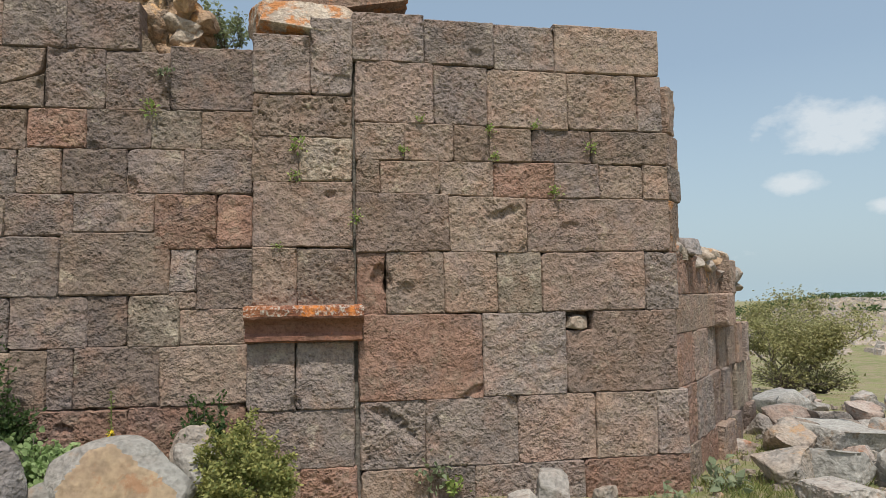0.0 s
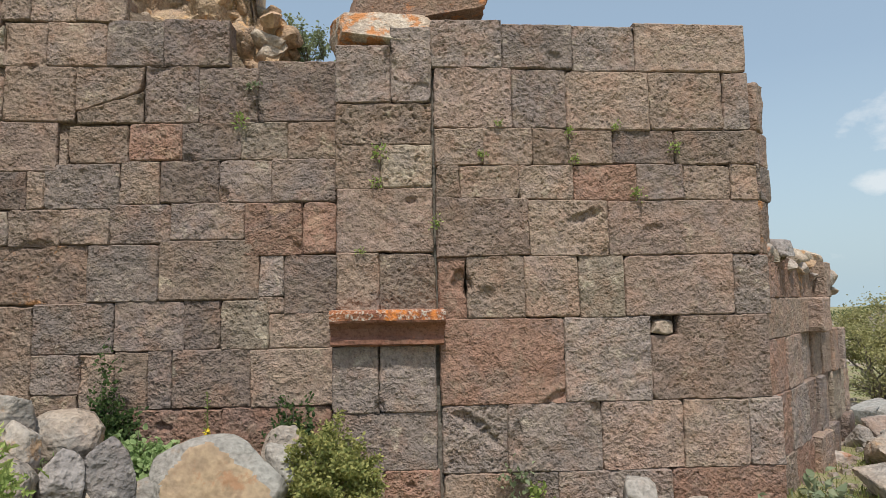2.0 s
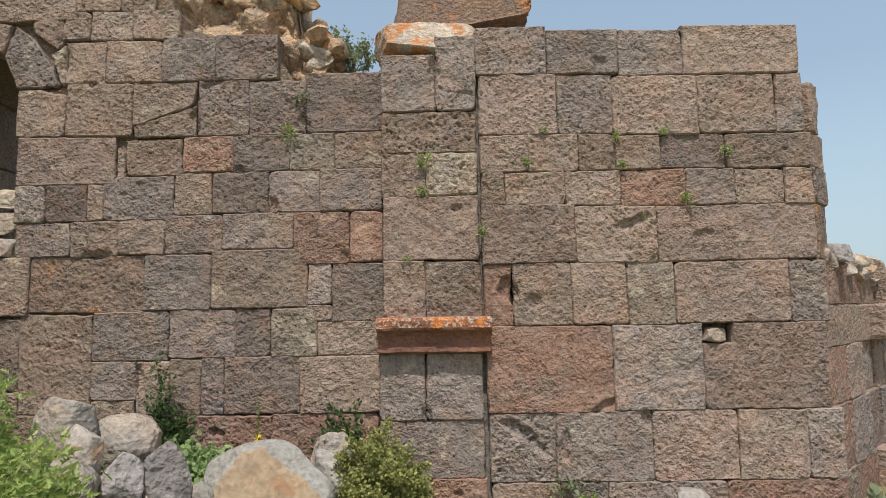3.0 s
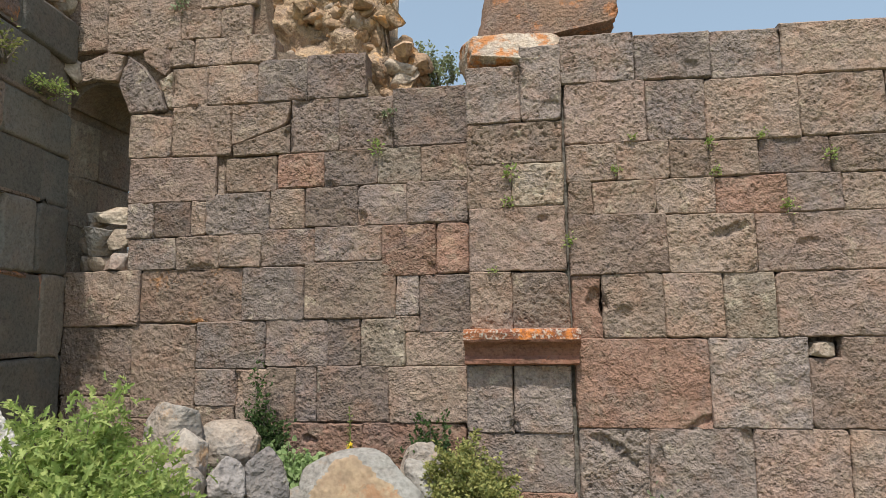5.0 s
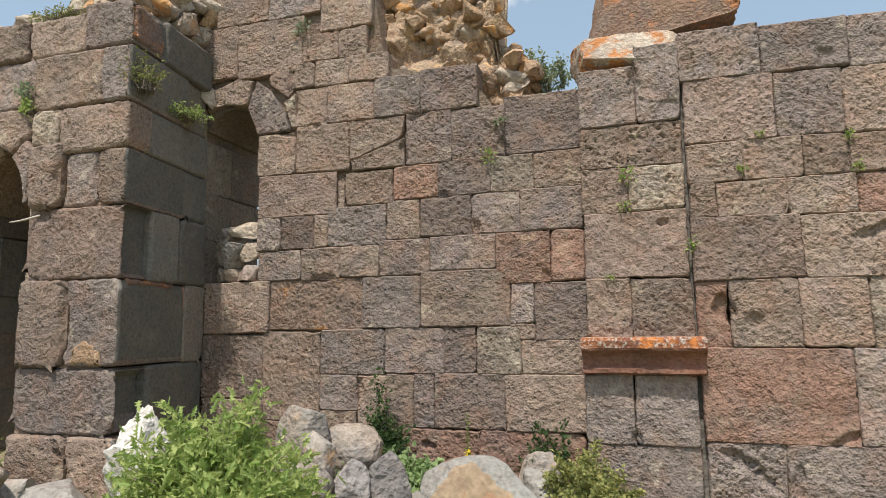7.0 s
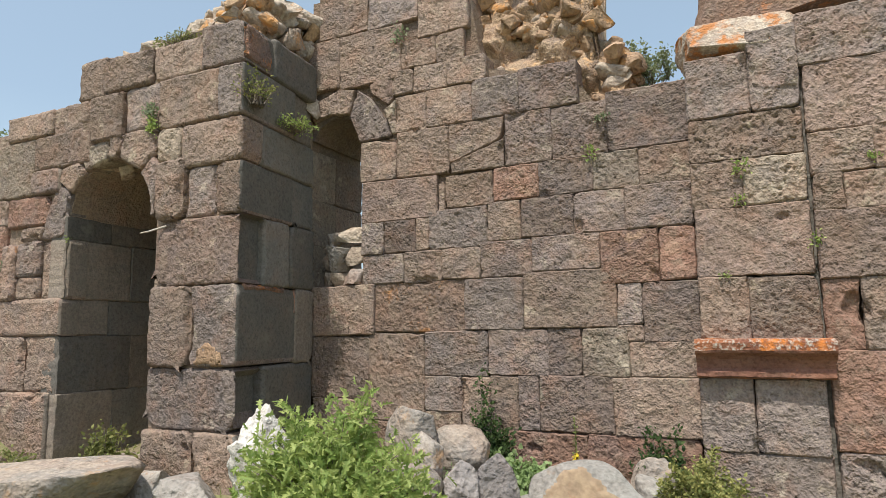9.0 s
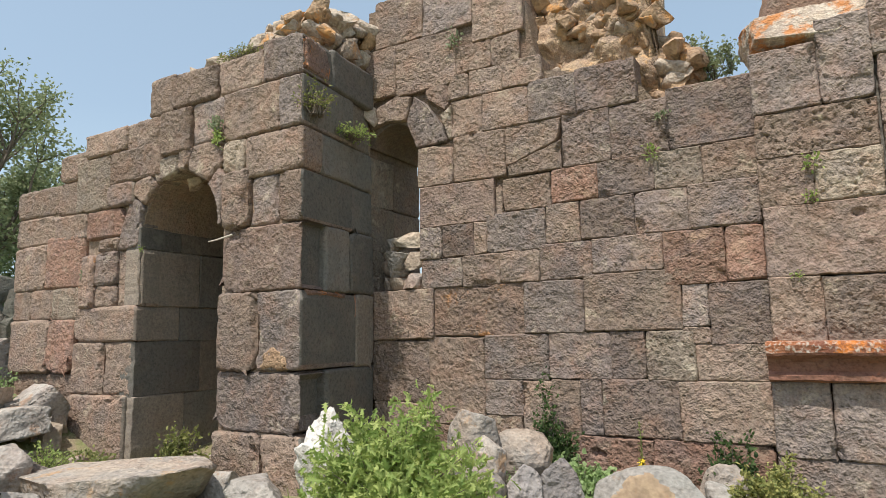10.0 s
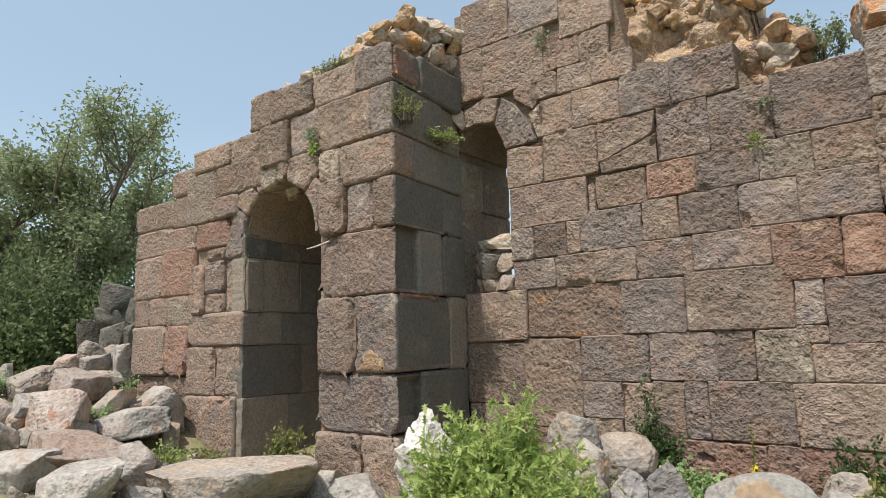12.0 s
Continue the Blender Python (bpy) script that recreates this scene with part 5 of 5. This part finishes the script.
row(pier, (-10.19, -9.72, 3.32, 3.79, "b"), (-11.31, -10.12, 3.38, 3.80, "b"), (-8.98, -8.44, 3.31, 3.60, "d"), (-6.80, -6.41, 2.80, 3.44, "b"), (-6.41, -5.98, 2.80, 3.34, "g"), (-5.98, -5.61, 2.80, 3.34, "b"))
row(pier, (-11.27, -10.21, 2.97, 3.38, "b"), (-10.21, -9.46, 2.96, 3.32, "b"), (-9.46, -8.67, 2.93, 3.31, "r"), (-6.80, -5.63, 2.09, 2.80, "p"))
row(pier, (-11.22, -10.37, 2.33, 2.97, "b"), (-10.37, -9.46, 2.33, 3.05, "r"), (-9.46, -9.18, 2.03, 2.71, "o"), (-9.18, -8.75, 2.31, 2.73, "g"), (-8.75, -8.29, 2.03, 2.73, "b"))
row(pier, (-11.18, -10.72, 1.91, 2.33, "b"), (-10.72, -10.16, 1.91, 2.33, "b"), (-10.16, -9.46, 1.89, 2.33, "l"), (-9.18, -8.75, 2.03, 2.31, "b"))
row(pier, (-11.12, -10.18, 1.20, 1.91, "b"), (-10.18, -9.58, 1.20, 1.89, "r"), (-9.58, -8.30, 1.60, 2.03, "b"))
row(pier, (-9.59, -8.93, 0.94, 1.60, "b"), (-8.93, -8.36, 0.94, 1.60, "b"), (-6.84, -6.25, 1.27, 2.09, "b"), (-6.25, -5.63, 1.27, 2.09, "g"))
row(pier, (-11.04, -9.59, 0.15, 1.20, "b"), (-9.59, -8.41, -0.05, 0.94, "b"), (-6.87, -5.64, 0.64, 1.27, "g"))
row(pier, (-6.89, -6.18, -0.10, 0.64, "b"), (-6.18, -5.63, -0.10, 0.64, "b"))

# stones that fit no course
for poly, tone in (
    ([(-4.0, 3.412), (-3.39, 3.617), (-3.355, 3.85), (-4.0, 3.85)], "b"),
    ([(-3.97, 3.30), (-3.37, 3.30), (-3.37, 3.61), (-3.98, 3.41)], "b"),
    ([(-5.30, 4.17), (-5.16, 3.82), (-4.74, 3.83), (-4.80, 4.02), (-5.02, 4.34), (-5.20, 4.47)], "g"),
    ([(-5.86, 4.16), (-5.62, 4.22), (-5.32, 4.19), (-5.22, 4.47), (-5.45, 4.52), (-5.86, 4.38)], "b"),
    ([(-4.99, 4.38), (-4.75, 4.20), (-4.69, 4.30), (-4.72, 4.58), (-5.03, 4.50)], "o"),
    ([(-4.83, 4.16), (-4.72, 3.86), (-4.67, 3.86), (-4.68, 4.26)], "l"),
):
    block(wall, poly, tone)
for poly, tone in (
    ([(-8.75, 2.74), (-8.33, 2.74), (-8.32, 3.05), (-8.24, 3.29), (-8.50, 3.40), (-8.66, 3.05)], "g"),
    ([(-8.23, 3.26), (-8.02, 3.48), (-8.10, 3.62), (-8.43, 3.58), (-8.46, 3.42)], "b"),
    ([(-8.02, 3.49), (-7.62, 3.60), (-7.62, 3.84), (-7.95, 3.80), (-8.07, 3.66)], "l"),
    ([(-7.61, 3.60), (-7.46, 3.59), (-7.40, 3.86), (-7.60, 3.85)], "b"),
    ([(-7.44, 3.58), (-7.08, 3.39), (-6.84, 3.55), (-6.86, 3.86), (-7.38, 3.86)], "b"),
    ([(-6.83, 3.46), (-6.50, 3.40), (-6.48, 3.80), (-6.84, 3.82)], "l"),
    ([(-7.06, 3.37), (-6.90, 3.13), (-6.82, 2.84), (-6.80, 3.44), (-6.88, 3.52)], "g"),
    ([(-9.70, 3.05), (-9.47, 3.05), (-9.47, 3.30), (-9.70, 3.30)], "b"),
    ([(-9.18, 2.74), (-8.78, 2.74), (-8.72, 2.92), (-9.18, 2.92)], "b"),
):
    block(pier, poly, tone)
block(wall, [(-4.14, 2.86), (-4.055, 2.86), (-4.06, 3.16), (-4.09, 3.22), (-4.135, 3.20)], "b", proud=-0.015)
block(right, [(1.43, 0.61), (2.59, 0.61), (2.59, 1.40), (1.72, 1.40), (1.70, 1.215), (1.43, 1.215)], "p")
M_SCAR = stone("fresh_broken_tuff", (0.46, 0.31, 0.19), (0.40, 0.26, 0.16), mottle=0.3)
block(pier, [(-6.20, 1.285), (-5.80, 1.285), (-5.82, 1.42), (-5.90, 1.47), (-6.02, 1.53), (-6.14, 1.46)], M_SCAR, proud=0.012, depth=0.05, name="broken_scar")
block(right, [(-0.575, 1.40), (-0.31, 1.40), (-0.32, 1.60), (-0.345, 1.70), (-0.33, 1.84), (-0.31, 1.98), (-0.585, 1.98)], "r", proud=-0.012)
M_FLANK = stone("orange_crusted_tuff", (0.30, 0.18, 0.13), (0.22, 0.16, 0.135), (0.50, 0.20, 0.07), 0.36)
block(pier_side, [(0.02, 4.42), (0.47, 4.42), (0.49, 4.60), (0.40, 4.78), (0.03, 4.80)], M_FLANK, proud=0.016, depth=0.03, name="lichen_crust")
block(pier_side, [(0.12, 2.02), (0.50, 2.045), (0.80, 2.02), (0.84, 2.085), (0.45, 2.09), (0.10, 2.088)], M_FLANK, proud=0.008, depth=0.03, name="lichen_crust")
block(pier_side, [(0.98, 1.80), (1.14, 1.84), (1.12, 2.08), (1.00, 2.085)], M_FLANK, proud=0.008, depth=0.03, name="lichen_crust")
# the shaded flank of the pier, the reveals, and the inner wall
# k and m hold part of the flank's and doorway reveal's shade as colour
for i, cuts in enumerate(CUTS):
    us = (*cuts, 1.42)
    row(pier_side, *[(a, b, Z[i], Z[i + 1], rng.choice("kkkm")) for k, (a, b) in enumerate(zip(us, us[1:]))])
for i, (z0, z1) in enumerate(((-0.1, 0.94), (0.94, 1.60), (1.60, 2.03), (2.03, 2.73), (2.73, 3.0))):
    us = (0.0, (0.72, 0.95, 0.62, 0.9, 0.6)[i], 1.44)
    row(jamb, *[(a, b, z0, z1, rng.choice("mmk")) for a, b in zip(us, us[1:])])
# window reveal: paler tones stand in for bounced light
for z0, z1 in ((2.12, 2.66), (2.66, 3.22), (3.22, 3.84)):
    row(window_jamb, (0.0, 0.55, z0, z1, "l~"), (0.55, 1.17, z0, z1, "b~"))
for z0, z1, cut in ((0.0, 0.6, -7.4), (0.6, 1.2, -7.1), (1.2, 1.75, -7.5), (1.75, 2.4, -7.0), (2.4, 3.0, -7.6), (3.0, 3.6, -7.2)):
    row(inner, (-8.33, cut, z0, z1, "l"), (cut, -6.86, z0, z1, "b"))
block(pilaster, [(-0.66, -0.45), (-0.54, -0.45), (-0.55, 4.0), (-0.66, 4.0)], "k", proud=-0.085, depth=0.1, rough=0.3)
# the receding apse wall
for z0, z1, reach in ((-0.5, -0.02, 3.9), (-0.02, 0.61, 3.95), (0.61, 1.15, 3.35), (1.15, 1.55, 3.2), (1.55, 1.98, 2.9), (1.98, 2.51, 0.34), (2.51, 2.86, 0.40), (2.86, 3.20, 0.38), (3.20, 3.70, 0.27)):
    u = 0.03
    while u < reach - 0.05:
        w = min(rng.uniform(0.45, 0.9) if u < 1.8 else rng.uniform(0.3, 0.55), reach - u)
        loose = 0.045 if u > 1.2 else 0.008
        block(apse, [(u, z0), (u + w, z0), (u + w, z1), (u, z1)], rng.choice("bgpbro" if u < 1.8 else "gbldo"), proud=rng.gauss(0.0, loose))
        u += w
